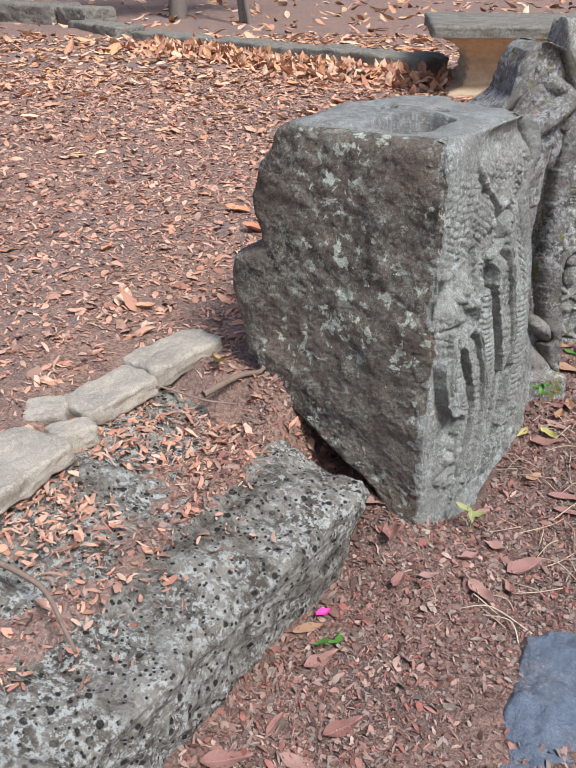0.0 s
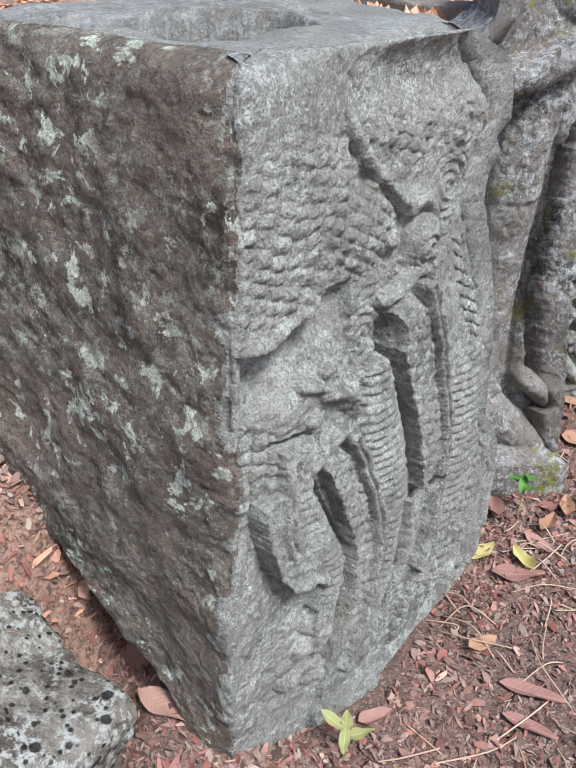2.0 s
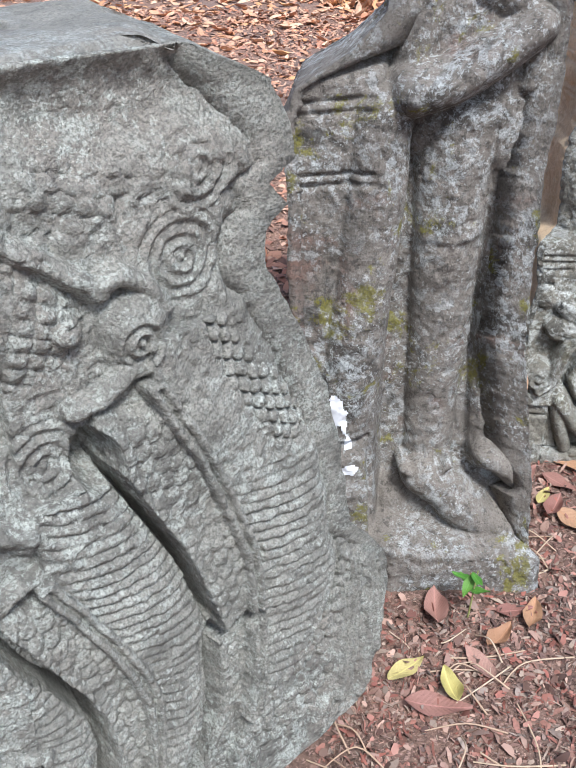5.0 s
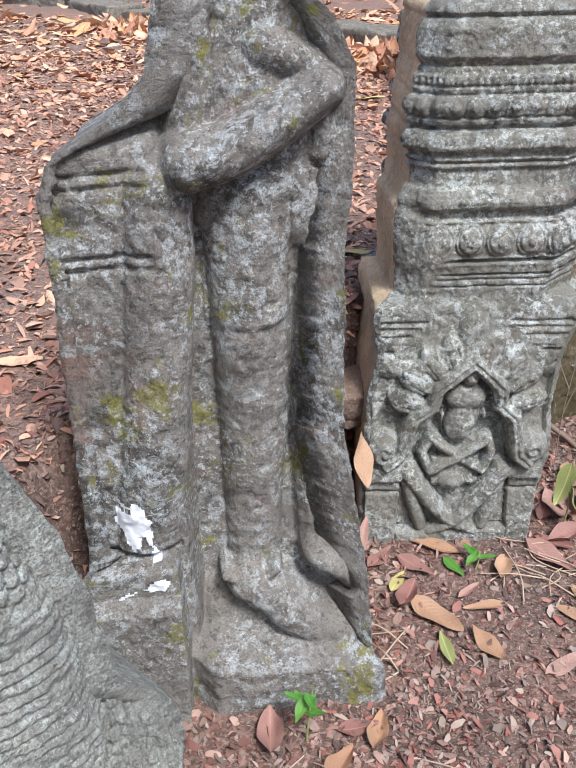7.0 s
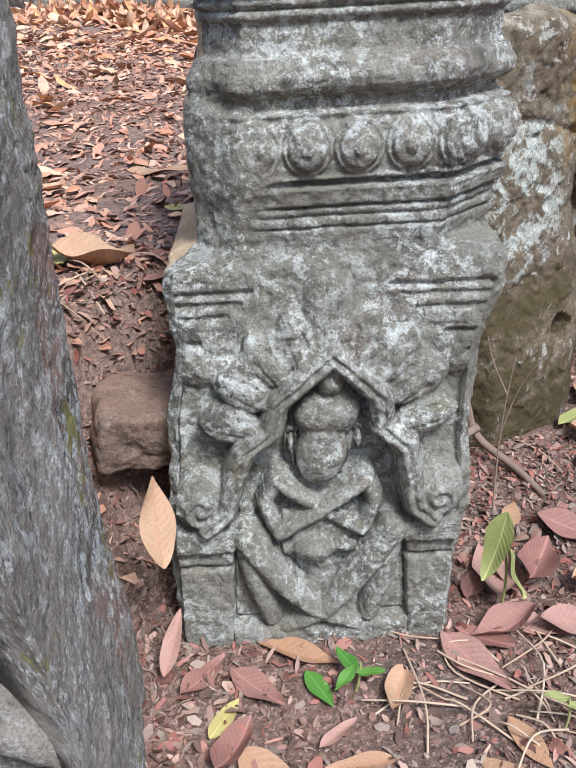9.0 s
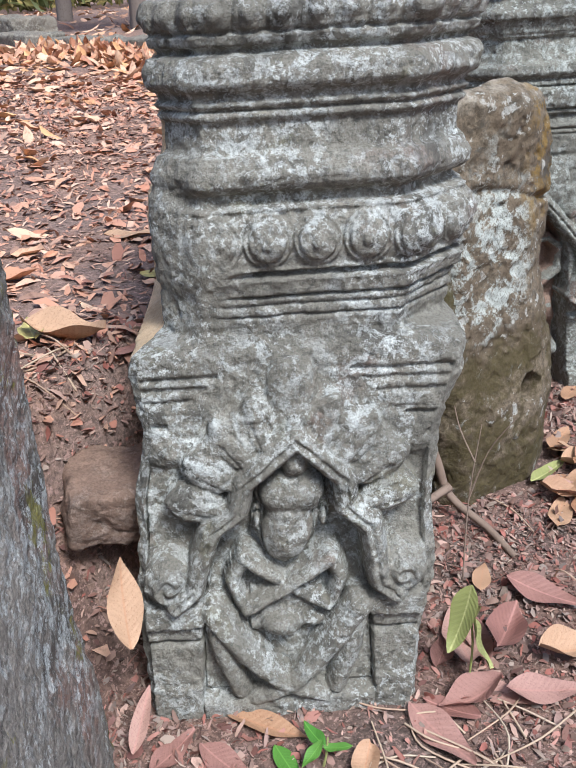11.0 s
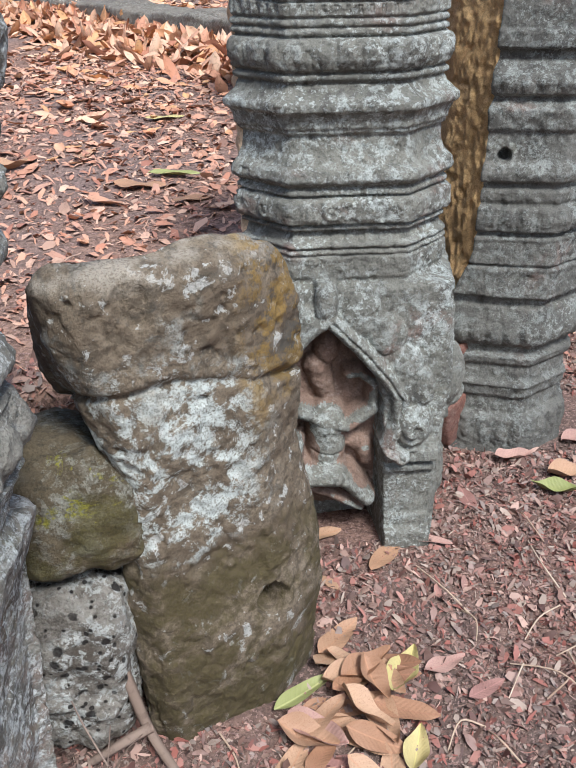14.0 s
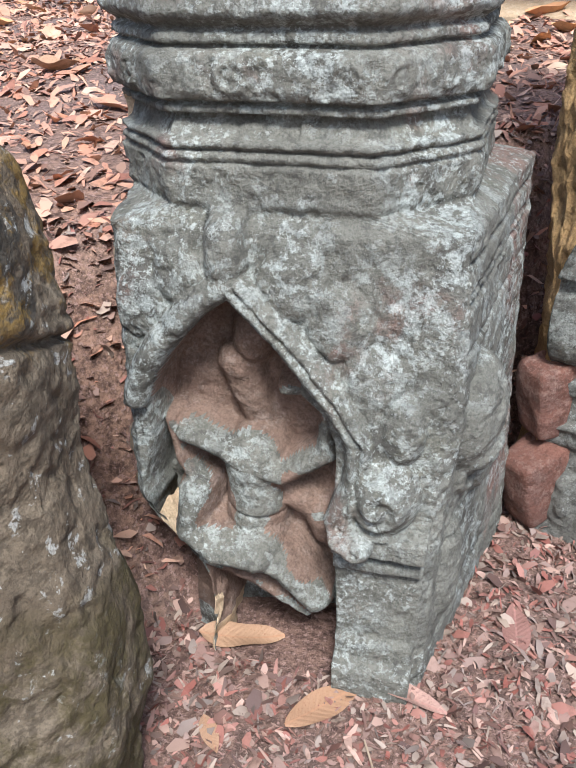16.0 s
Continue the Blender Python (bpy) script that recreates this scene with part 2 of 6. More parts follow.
m_chip = leaf_mat("bark_chip", [(0.253, 0.097, 0.072), (0.396, 0.213, 0.162), (0.121, 0.076, 0.059), (0.495, 0.330, 0.252), (0.209, 0.141, 0.108), (0.319, 0.121, 0.090), (0.094, 0.060, 0.050), (0.297, 0.184, 0.144), (0.25, 0.20, 0.165), (0.40, 0.31, 0.235), (0.15, 0.12, 0.10)])
m_orange = leaf_mat("orange_chip", [(0.470, 0.215, 0.130), (0.610, 0.350, 0.225), (0.330, 0.150, 0.100), (0.680, 0.450, 0.310), (0.240, 0.140, 0.100)])
m_tan = leaf_mat("tan_leaf", [(0.37, 0.22, 0.125), (0.47, 0.31, 0.19), (0.29, 0.155, 0.085)], (0.20, 0.09, 0.04), False)
m_rust = leaf_mat("rust_leaf", [(0.235, 0.115, 0.090), (0.335, 0.19, 0.15), (0.44, 0.28, 0.215), (0.285, 0.15, 0.12)], (0.12, 0.055, 0.045), False)
m_brown = leaf_mat("brown_leaf", [(0.27, 0.14, 0.075), (0.36, 0.20, 0.11), (0.21, 0.105, 0.06)], (0.12, 0.055, 0.03), False)
m_yellow = leaf_mat("yellow_leaf", [(0.52, 0.43, 0.20), (0.45, 0.40, 0.14)], (0.30, 0.22, 0.08), False)
m_green = leaf_mat("fresh_leaf", [(0.07, 0.20, 0.03), (0.11, 0.24, 0.04)], (0.08, 0.18, 0.03), False, 0.5)
m_lime = leaf_mat("lime_leaf", [(0.24, 0.26, 0.085), (0.33, 0.33, 0.14)], (0.25, 0.30, 0.06), False, 0.5)
m_twig = leaf_mat("dry_twig", [(0.20, 0.145, 0.105), (0.28, 0.21, 0.16)], (0.10, 0.07, 0.05), False, 0.9)
m_straw = leaf_mat("dry_straw", [(0.50, 0.39, 0.27), (0.40, 0.28, 0.19), (0.57, 0.47, 0.34)], (0.3, 0.2, 0.13), True, 0.7)
m_bark = leaf_mat("grey_bark", [(0.19, 0.155, 0.125), (0.24, 0.20, 0.165)], (0.09, 0.075, 0.06), False, 0.95)
m_foliage = leaf_mat("far_foliage", [(0.07, 0.10, 0.03), (0.14, 0.15, 0.045), (0.26, 0.20, 0.06), (0.05, 0.075, 0.025)])
m_white = Mat("white_paint", 0.6).done((0.80, 0.82, 0.84))
m_pink = Mat("pink_petal", 0.5).done((0.85, 0.06, 0.32))


# ---- smooth lattice noise in numpy ----
def lattice(p, seed=0):
    i = np.floor(p).astype(np.int64)
    f = p - i
    f = f * f * (3 - 2 * f)
    out = np.zeros(p.shape[:-1])
    for dx in (0, 1):
        for dy in (0, 1):
            for dz in (0, 1):
                h = (i[..., 0] + dx) * 374761393 + (i[..., 1] + dy) * 668265263 + (i[..., 2] + dz) * 2147483647 + seed * 1274126177
                h = (h ^ (h >> 13)) * 1103515245
                h = ((h ^ (h >> 16)) & 0xFFFF) / 65535.0
                w = (f[..., 0] if dx else 1 - f[..., 0]) * (f[..., 1] if dy else 1 - f[..., 1]) * (f[..., 2] if dz else 1 - f[..., 2])
                out += h * w
    return out * 2 - 1


def fbm(p, scale, octaves=4, seed=0):
    p = np.asarray(p, float) * scale
    out, a = np.zeros(p.shape[:-1]), 1.0
    for o in range(octaves):
        out += a * lattice(p * 2 ** o + 17.3 * o, seed + o)
        a *= 0.5
    return out


def sstep(a, b, x):
    t = np.clip((x - a) / (b - a), 0, 1)
    return t * t * (3 - 2 * t)


# ---- carving: heights in metres over a face (u along it, z up) ----
def seg(u, z, a, b):
    ax, az, dx, dz = a[0], a[1], b[0] - a[0], b[1] - a[1]
    t = np.clip(((u - ax) * dx + (z - az) * dz) / (dx * dx + dz * dz + 1e-12), 0, 1)
    return np.hypot(u - ax - t * dx, z - az - t * dz), t


def tube(u, z, pts, r0, r1=None, h=None):
    """A rounded rope along pts, its radius from r0 to r1; h is its height where it is r0 thick."""
    r1 = r0 if r1 is None else r1
    h = r0 if h is None else h
    out = np.zeros_like(u)
    n = len(pts) - 1
    for i in range(n):
        d, t = seg(u, z, pts[i], pts[i + 1])
        r = r0 + (r1 - r0) * (i + t) / n
        out = np.maximum(out, h * r / r0 * np.sqrt(np.clip(1 - (d / r) ** 2, 0, 1)))
    return out


def dome(u, z, c, ru, rz, h):
    return h * np.sqrt(np.clip(1 - ((u - c[0]) / ru) ** 2 - ((z - c[1]) / rz) ** 2, 0, 1))


def lay(f, t):
    """f with t laid on it where t rises, and untouched elsewhere."""
    return np.where(t > 0, np.maximum(f, t), f)


def dist_to(u, z, pts):
    out = np.full_like(u, 9.0)
    for a, b in zip(pts[:-1], pts[1:]):
        out = np.minimum(out, seg(u, z, a, b)[0])
    return out


def groove(u, z, pts, w, h):
    return h * np.clip(1 - dist_to(u, z, pts) / w, 0, 1) ** 0.6


def swirl(u, z, c, r, h, turns=2.2, hand=1):
    x, y = (u - c[0]) * hand, z - c[1]
    d, a = np.hypot(x, y), np.arctan2(y, x)
    return np.where(d < r, h * (0.55 + 0.45 * np.cos(2 * np.pi * (d / r * turns) + a)) * (1 - (d / r) ** 4), 0)


def curve_at(z, pts):
    """u of a polyline, given from top to bottom as (u, z), at heights z."""
    zz = np.array([p[1] for p in pts][::-1])
    uu = np.array([p[0] for p in pts][::-1])
    return np.interp(z, zz, uu)


# ---- lofted stones ----
def finish(name, co, quads, mats, slots, matrix, smooth=True):
    me = bpy.data.meshes.new(name)
    n, q = len(co), len(quads)
    me.vertices.add(n)
    me.vertices.foreach_set("co", np.ascontiguousarray(co, np.float32).ravel())
    me.loops.add(q * 4)
    me.loops.foreach_set("vertex_index", np.ascontiguousarray(quads, np.int32).ravel())
    me.polygons.add(q)
    me.polygons.foreach_set("loop_start", np.arange(0, q * 4, 4, dtype=np.int32))
    me.polygons.foreach_set("loop_total", np.full(q, 4, np.int32))
    me.polygons.foreach_set("material_index", np.ascontiguousarray(slots, np.int32))
    me.polygons.foreach_set("use_smooth", np.full(q, smooth))
    for m in mats:
        me.materials.append(m)
    me.update(calc_edges=True)
    me.validate()
    ob = new(name, me)
    ob.matrix_world = matrix
    return ob


def blur(a, n, axis=1):
    for _ in range(n):
        a = 0.5 * a + 0.25 * (np.roll(a, 1, axis) + np.roll(a, -1, axis))
    return a


def loft(name, zs, corners, counts, relief, mats, edge_slots, matrix, soft=2, rough=0.004, scale=9, top=None, rings=40, top_slot=0, drift=None, seed=1, bevel=0.02, pits=0.0012, ragged=0):
    """A closed stone: corners(z) gives the polygon (k x 2) at each height, counts the steps along each of its sides, relief(k, a, u, z)
    the carving on side k. top(x, y, z0, inset) shapes the top. drift(z): how far the section moves sideways."""
    zs = np.asarray(zs, float)
    nz = len(zs)
    poly = np.stack([np.asarray(corners(z), float) for z in zs])
    k = poly.shape[1]
    rows, side, along, dist = [], [], [], []
    for e in range(k):
        a = np.linspace(0, 1, counts[e], endpoint=False)
        p, q = poly[:, e], poly[:, (e + 1) % k]
        rows.append(p[:, None] * (1 - a)[None, :, None] + q[:, None] * a[None, :, None])
        side += [e] * counts[e]
        along.append(np.broadcast_to(a, (nz, counts[e])))
        dist.append(np.linalg.norm(q - p, axis=1)[:, None] * a[None])
    base, along, dist, side = np.concatenate(rows, 1), np.concatenate(along, 1), np.concatenate(dist, 1), np.array(side)
    base = blur(base, soft)
    if drift:
        base = base + np.stack([np.asarray(drift(z), float) for z in zs])[:, None]
    ns = base.shape[1]
    Z = np.broadcast_to(zs[:, None], (nz, ns))
    tan = np.roll(base, -1, 1) - np.roll(base, 1, 1)
    tan = blur(tan, 3)
    nrm = np.stack([tan[..., 1], -tan[..., 0]], -1)
    nrm /= np.linalg.norm(nrm, axis=-1, keepdims=True) + 1e-9
    H = np.zeros((nz, ns))
    for e in range(k):
        s = side == e
        H[:, s] = relief(e, along[:, s], base[:, s], dist[:, s], Z[:, s])
    P3 = np.concatenate([base, Z[..., None]], -1)
    t = np.clip((Z - (zs[-1] - bevel)) / bevel, 0, 1)
    H = H * (1 - t ** 2) - bevel * 0.85 * (1 - np.sqrt(np.clip(1 - t ** 2, 0, 1))) * (1 + 0.5 * fbm(P3, 14, 3, seed + 2))
    H = H + pits * fbm(P3, 95, 2, seed + 12) - 1.6 * pits * sstep(0.25, 0.6, fbm(P3, 60, 2, seed + 15))
    H = H + rough * fbm(P3, scale, 4, seed) + 0.35 * rough * fbm(P3, scale * 7, 3, seed + 9)
    co = np.concatenate([base + nrm * H[..., None], Z[..., None]], -1)
    j = np.arange(ns)
    i = np.arange(nz - 1)
    I, J = np.meshgrid(i, j, indexing="ij")
    J2 = (J + 1) % ns
    quads = np.stack([I * ns + J, I * ns + J2, (I + 1) * ns + J2, (I + 1) * ns + J], -1).reshape(-1, 4)
    jit = np.round(ragged * (fbm(P3, 9, 4, seed + 30) + 0.5 * fbm(P3, 60, 2, seed + 31)))[:-1].astype(int) if ragged else 0
    slots = np.array([edge_slots[e] for e in side])[(np.arange(ns)[None] + jit + np.zeros((nz - 1, 1), int)) % ns].reshape(-1)
    rim = co[-1]
    mid = rim.mean(0)
    caps = []
    for r in range(1, rings + 1):
        f = 1 - r / rings * 0.999
        ring = mid + (rim - mid) * f
        ring[:, 2] = zs[-1]
        ring[:, 2] += 0.6 * rough * fbm(ring, scale * 2, 4, seed + 3) + (top(ring[:, 0], ring[:, 1], 1 - f) if top else 0)
        caps.append(ring)
    allco = np.concatenate([co.reshape(-1, 3)] + caps)
    off = (nz - 1) * ns
    i = np.arange(rings)
    I, J = np.meshgrid(i, j, indexing="ij")
    J2 = (J + 1) % ns
    cq = np.stack([off + I * ns + J, off + I * ns + J2, off + (I + 1) * ns + J2, off + (I + 1) * ns + J], -1).reshape(-1, 4)
    quads = np.concatenate([quads, cq])
    slots = np.concatenate([slots, np.full(len(cq), top_slot)])
    return finish(name, allco, quads, mats, slots, matrix)


def placed(x, y, angle, z=0.0):
    return pose(x, y, z, 0, 0, angle)


def bank_edge(y):
    """x of the foot of the earth bank that the stones lean against."""
    return np.interp(y, [-2, 0.3, 1.05, 1.55, 1.9, 2.6, 2.95, 3.5, 4.2, 4.6, 6, 9], [-2.3, -0.78, -0.29, 0.02, 0.15, 0.56, 0.79, 1.10, 1.45, 1.66, 2.6, 4.6])


def ground_z(x, y):
    x, y = np.asarray(x, float), np.asarray(y, float)
    front = -0.02 + 0.02 * np.clip((y - 2.5) / 2, 0, 2) + 0.01 * np.sin(3 * x + 2 * y)
    back = 0.335 + 0.027 * np.clip(y, 0, 9) + 0.012 * np.sin(2.1 * x - 1.3 * y)
    back = back + np.clip(y - 9, 0, 60) * 0.012
    u, v = (x + 0.41) * 0.834 - (y - 1.32) * 0.552, (x + 0.41) * 0.552 + (y - 1.32) * 0.834
    back = back - 0.085 * sstep(-0.30, -0.20, u) * sstep(0.64, 0.52, v)
    s = sstep(0.02, -0.16, x - bank_edge(y))
    fill = 0.14 * np.exp(-((x - 0.17) ** 2 + (y - 1.89) ** 2) / 0.014) + 0.03 * np.exp(-((x - 1.62) ** 2 + (y - 3.85) ** 2) / 0.09)
    foot = 0.055 * np.exp(-((x - 0.34) ** 2 + (y - 1.62) ** 2) / 0.035) + 0.11 * np.exp(-((x - 0.20) ** 2 + (y - 1.70) ** 2) / 0.012)
    return front + (back - front) * s + (fill + foot) * (1 - s)


def bumpy(x, y):
    p = np.stack([x, y, np.zeros_like(x)], -1)
    return 0.012 * fbm(p, 3.0, 4, 5) + 0.004 * fbm(p, 22.0, 3, 8)


def make_ground():
    def axis(lo, hi, step, far):
        near = np.arange(lo, hi, step)
        g = np.cumsum(step * 1.13 ** np.arange(1, 70))
        g = g[g < far]
        return np.concatenate([(lo - g)[::-1], near, hi + g])
    xs, ys = axis(-1.6, 2.8, 0.02, 400), axis(0.2, 6.2, 0.02, 400)
    X, Y = np.meshgrid(xs, ys)
    Z = ground_z(X, Y) + bumpy(X, Y)
    nx, ny = len(xs), len(ys)
    I, J = np.meshgrid(np.arange(ny - 1), np.arange(nx - 1), indexing="ij")
    quads = np.stack([I * nx + J, I * nx + J + 1, (I + 1) * nx + J + 1, (I + 1) * nx + J], -1).reshape(-1, 4)
    edge = X - bank_edge(Y) + 0.06 + 0.12 * fbm(np.stack([X, Y, 0 * X], -1), 6, 3, 40)
    slot = ((edge < 0) | (Y > 5.2))[:-1, :-1].reshape(-1).astype(int)
    ob = finish("ground", np.stack([X, Y, Z], -1).reshape(-1, 3), quads, [m_soil, m_dust], slot, Matrix())
    return tagged(ob, "earth strewn with reddish bark chips and dry litter", "ground", kind="structure")


make_ground()


# ---- the block carved with rearing serpents ----
def naga_stone():
    left = [(0.40, 1.0), (0.415, 0.94), (0.452, 0.888), (0.475, 0.816), (0.45, 0.73), (0.455, 0.70), (0.523, 0.662), (0.532, 0.576), (0.49, 0.45), (0.391, 0.33), (0.217, 0.225), (0.12, 0.16), (0.06, 0.09), (0.055, -0.1)]
    right = [(0.40, 1.0), (0.44, 0.97), (0.494, 0.943), (0.515, 0.90), (0.520, 0.868), (0.486, 0.850), (0.510, 0.825), (0.480, 0.805), (0.476, 0.775), (0.498, 0.735), (0.529, 0.681), (0.560, 0.610), (0.580, 0.53), (0.592, 0.46), (0.600, 0.39), (0.645, 0.338), (0.668, 0.30), (0.674, 0.25), (0.666, 0.195), (0.655, 0.12), (0.62, 0.06), (0.46, 0.03), (0.36, 0.0), (0.33, -0.1)]

    def corners(z):
        w, r = 1.065 * float(curve_at(z, left)), float(curve_at(z, right))
        c = 0.028 * float(sstep(0.25, 0.0, np.array(z))) + 0.012 * float(sstep(0.86, 0.99, np.array(z)))
        g = float(sstep(0.15, 0.6, np.array(z)))
        return [(-0.045 * w, w), (c, c), (r, 0.0), (r + (0.5 - r) * g * 0.6 + 0.02, 0.20), (r + (0.56 - r) * g, 0.36 * g + 0.04), (0.30 * g + 0.03, w + 0.03)]

    # outlines of the three bodies, each a ribbed half and a scaled half either side of a double fillet
    fillet_a = [(0.331, 0.697), (0.346, 0.659), (0.368, 0.616), (0.39, 0.558), (0.41, 0.502), (0.422, 0.445), (0.428, 0.374), (0.427, 0.30), (0.419, 0.24), (0.40, 0.17), (0.37, 0.10)]
    ridge_a = [(0.272, 0.668), (0.288, 0.618), (0.312, 0.567), (0.345, 0.498), (0.366, 0.427), (0.378, 0.368), (0.374, 0.336), (0.376, 0.274), (0.366, 0.198), (0.344, 0.137), (0.30, 0.07)]
    edge_a = [(0.43, 0.755), (0.47, 0.714), (0.509, 0.657), (0.54, 0.597), (0.564, 0.534), (0.581, 0.468), (0.58, 0.398), (0.571, 0.319), (0.547, 0.259), (0.511, 0.204), (0.461, 0.158), (0.42, 0.12)]
    fillet_b = [(0.195, 0.538), (0.217, 0.493), (0.244, 0.436), (0.267, 0.382), (0.281, 0.325), (0.28, 0.25), (0.271, 0.192), (0.255, 0.127), (0.23, 0.06)]
    ridge_b = [(0.147, 0.511), (0.181, 0.445), (0.211, 0.381), (0.229, 0.325), (0.232, 0.268), (0.226, 0.199), (0.217, 0.147), (0.20, 0.08)]
    edge_b = [(0.215, 0.625), (0.25, 0.595), (0.29, 0.553), (0.328, 0.485), (0.350, 0.417), (0.360, 0.357), (0.363, 0.288), (0.353, 0.223), (0.330, 0.173), (0.296, 0.12)]
    fillet_c = [(0.088, 0.575), (0.086, 0.555), (0.078, 0.51), (0.079, 0.467), (0.089, 0.424), (0.115, 0.385), (0.15, 0.345), (0.152, 0.20)]
    edge_c = [(0.122, 0.515), (0.138, 0.475), (0.170, 0.419), (0.200, 0.352), (0.217, 0.284), (0.210, 0.228), (0.192, 0.18)]
    lip = [(0.030, 0.545), (0.036, 0.50), (0.043, 0.455), (0.062, 0.40), (0.088, 0.362), (0.110, 0.352), (0.135, 0.348), (0.155, 0.336)]

    def bulge(s, floor, crown):
        """Cross-section of a ribbed half: s = 0 at its fillet, 1 at its outer edge."""
        return floor + (crown - floor) * np.sqrt(np.clip(1 - (np.clip(s - 0.15, 0, 1) / 0.87) ** 3, 0, 1))

    def ribs(s, z, pitch, size):
        p = (z + 0.034 * s * (1.7 - s)) / pitch
        return size * (np.abs(np.sin(np.pi * p)) ** 0.6 - 0.7)

    def scales(u, z, w, t, size, lean=0.25):
        r = (z + lean * u) / t
        x = ((u - lean * z) / w + 0.5 * (np.floor(r) % 2)) % 1.0 - 0.5
        y = r % 1.0 - 0.45
        return size * (np.sqrt(np.clip(1 - (x / 0.52) ** 2 - (y / 0.58) ** 2, 0, 1)) - 0.5)

    def top_to(h, t, over):
        """A tube or dome t (height over the floor `over`) laid into the field h."""
        return np.where(t > 1e-6, np.maximum(h, over + t), h)

    def rings(u, z, c, r, size, pitch=0.0125):
        d = np.hypot(u - c[0], z - c[1])
        return np.where(d < r, size * np.cos(2 * np.pi * d / pitch), 0)

    def relief(e, a, xy, d, z):
        if e == 0:
            return 0.006 * fbm(np.concatenate([xy, z[..., None]], -1), 14, 3, 4)
        if e != 1:
            return np.zeros_like(z)
        u0 = xy[..., 0]
        p0 = np.stack([u0, z, 0 * u0], -1)
        # the carver's lines waver a little
        u = u0 + 0.0022 * fbm(p0, 24, 2, 71)
        z = z + 0.0020 * fbm(p0, 24, 2, 72)
        wear = 0.5 + 0.5 * sstep(-0.35, 0.25, fbm(p0, 11, 3, 77))
        # floors: the worn left side, the plate behind the upper head, the hollow between the heads
        h = -0.008 - 0.022 * sstep(0.10, 0.24, u) * sstep(0.60, 0.72, z) - 0.017 * sstep(0.28, 0.36, u) * sstep(0.70, 0.76, z)
        fa, ra, ea = curve_at(z, fillet_a), curve_at(z, ridge_a), curve_at(z, edge_a)
        fb, rb, eb = curve_at(z, fillet_b), curve_at(z, ridge_b), curve_at(z, edge_b)
        fc, ec = curve_at(z, fillet_c), curve_at(z, edge_c)
        eb = np.where(z > 0.365, ra - 0.005, eb)
        ec = np.where(z > 0.29, rb - 0.005, ec)
        low = sstep(0.02, 0.12, z)
        # rough scales at the foot, outside the bodies
        h = np.where(z < 0.42, -0.012 + scales(u, z, 0.026, 0.022, 0.007) * sstep(0.38, 0.40, u), h)
        # upper body: ribbed half
        sa = (u - fa) / np.maximum(ea - fa, 0.02)
        on = (u >= fa) & (u < ea) & (z < 0.738) & (z > 0.05)
        t = bulge(sa, -0.034, 0.009) - 0.018 * sstep(0.50, 0.70, z) * sstep(0.0, 0.8, sa)
        t = t + ribs(sa, z, 0.0150, 0.0070) * sstep(0.60, 0.53, z) * sstep(0.20, 0.26, z) * sstep(0.0, 0.06, sa) * wear
        t = t + scales(u, z, 0.019, 0.017, 0.010, 0.5) * sstep(0.54, 0.60, z) * sstep(0.45, 0.55, sa)
        t = t + scales(u, z, 0.026, 0.022, 0.006) * sstep(0.26, 0.20, z)
        h = np.where(on, t, h)
        # upper body: scaled half, ending in a notch
        on = (u >= ra) & (u < fa) & (z < 0.70) & (z > 0.04)
        t = np.where(z > 0.352, 0.006, -0.006) + 0.004 * np.clip(1 - (u - ra) / 0.02, 0, 1) + 0.6 * wear * scales(u, z, 0.017, 0.019, 0.006)
        t = t - 0.022 * sstep(0.655, 0.695, z)
        h = np.where(on, t, h)
        # middle body
        sb = (u - fb) / np.maximum(eb - fb, 0.02)
        on = (u >= fb) & (u < ra) & (z < 0.62) & (z > 0.05)
        t = bulge(np.minimum(sb, 1.0), -0.034, 0.009)
        t = np.where(z < 0.34, bulge(np.minimum(sb, 1.0), -0.040, 0.009), t) + ribs(sb, z, 0.0142, 0.0066) * sstep(0.0, 0.06, sb) * wear
        h = np.where(on, t, h)
        on = (u >= rb) & (u < fb) & (z < 0.545) & (z > 0.05)
        t = 0.004 + 0.005 * np.clip(1 - (u - rb) / 0.02, 0, 1) + 0.7 * wear * scales(u, z, 0.018, 0.019, 0.006) - 0.018 * sstep(0.50, 0.54, z)
        h = np.where(on, t, h)
        # lower body, curling into a lip
        sc = (u - fc) / np.maximum(ec - fc, 0.02)
        on = (u >= fc) & (u < rb) & (z < 0.56) & (z > 0.20)
        t = bulge(np.minimum(sc, 1.0), -0.034, 0.008) + ribs(sc, z, 0.0136, 0.0056) * sstep(0.0, 0.08, sc) * wear * sstep(0.24, 0.30, z)
        h = np.where(on, t, h)
        lu = np.interp(u, [p[0] for p in lip], [p[1] for p in lip])
        on = (u > 0.030) & (u < np.maximum(fc, np.where(z < 0.43, 0.155, 0))) & (z > lu) & (z < 0.575)
        t = 0.010 + 0.5 * wear * scales(u, z, 0.02, 0.02, 0.005) * (z > 0.40)
        h = np.where(on, np.maximum(np.where(u > fc, h, -1), t), h)
        h = top_to(h, tube(u, z, lip, 0.011, 0.013, 0.016), 0.0)
        # hollow under the lip, then the rough foot
        under = (z < lu) & (u < 0.17) & (u > 0.0) & (z > 0.10) & (u < np.maximum(fc, 0.150))
        h = np.where(under, -0.034 + 0.024 * sstep(lu - 0.02, lu - 0.11, z) + 0.005 * fbm(p0, 26, 3, 80), h)
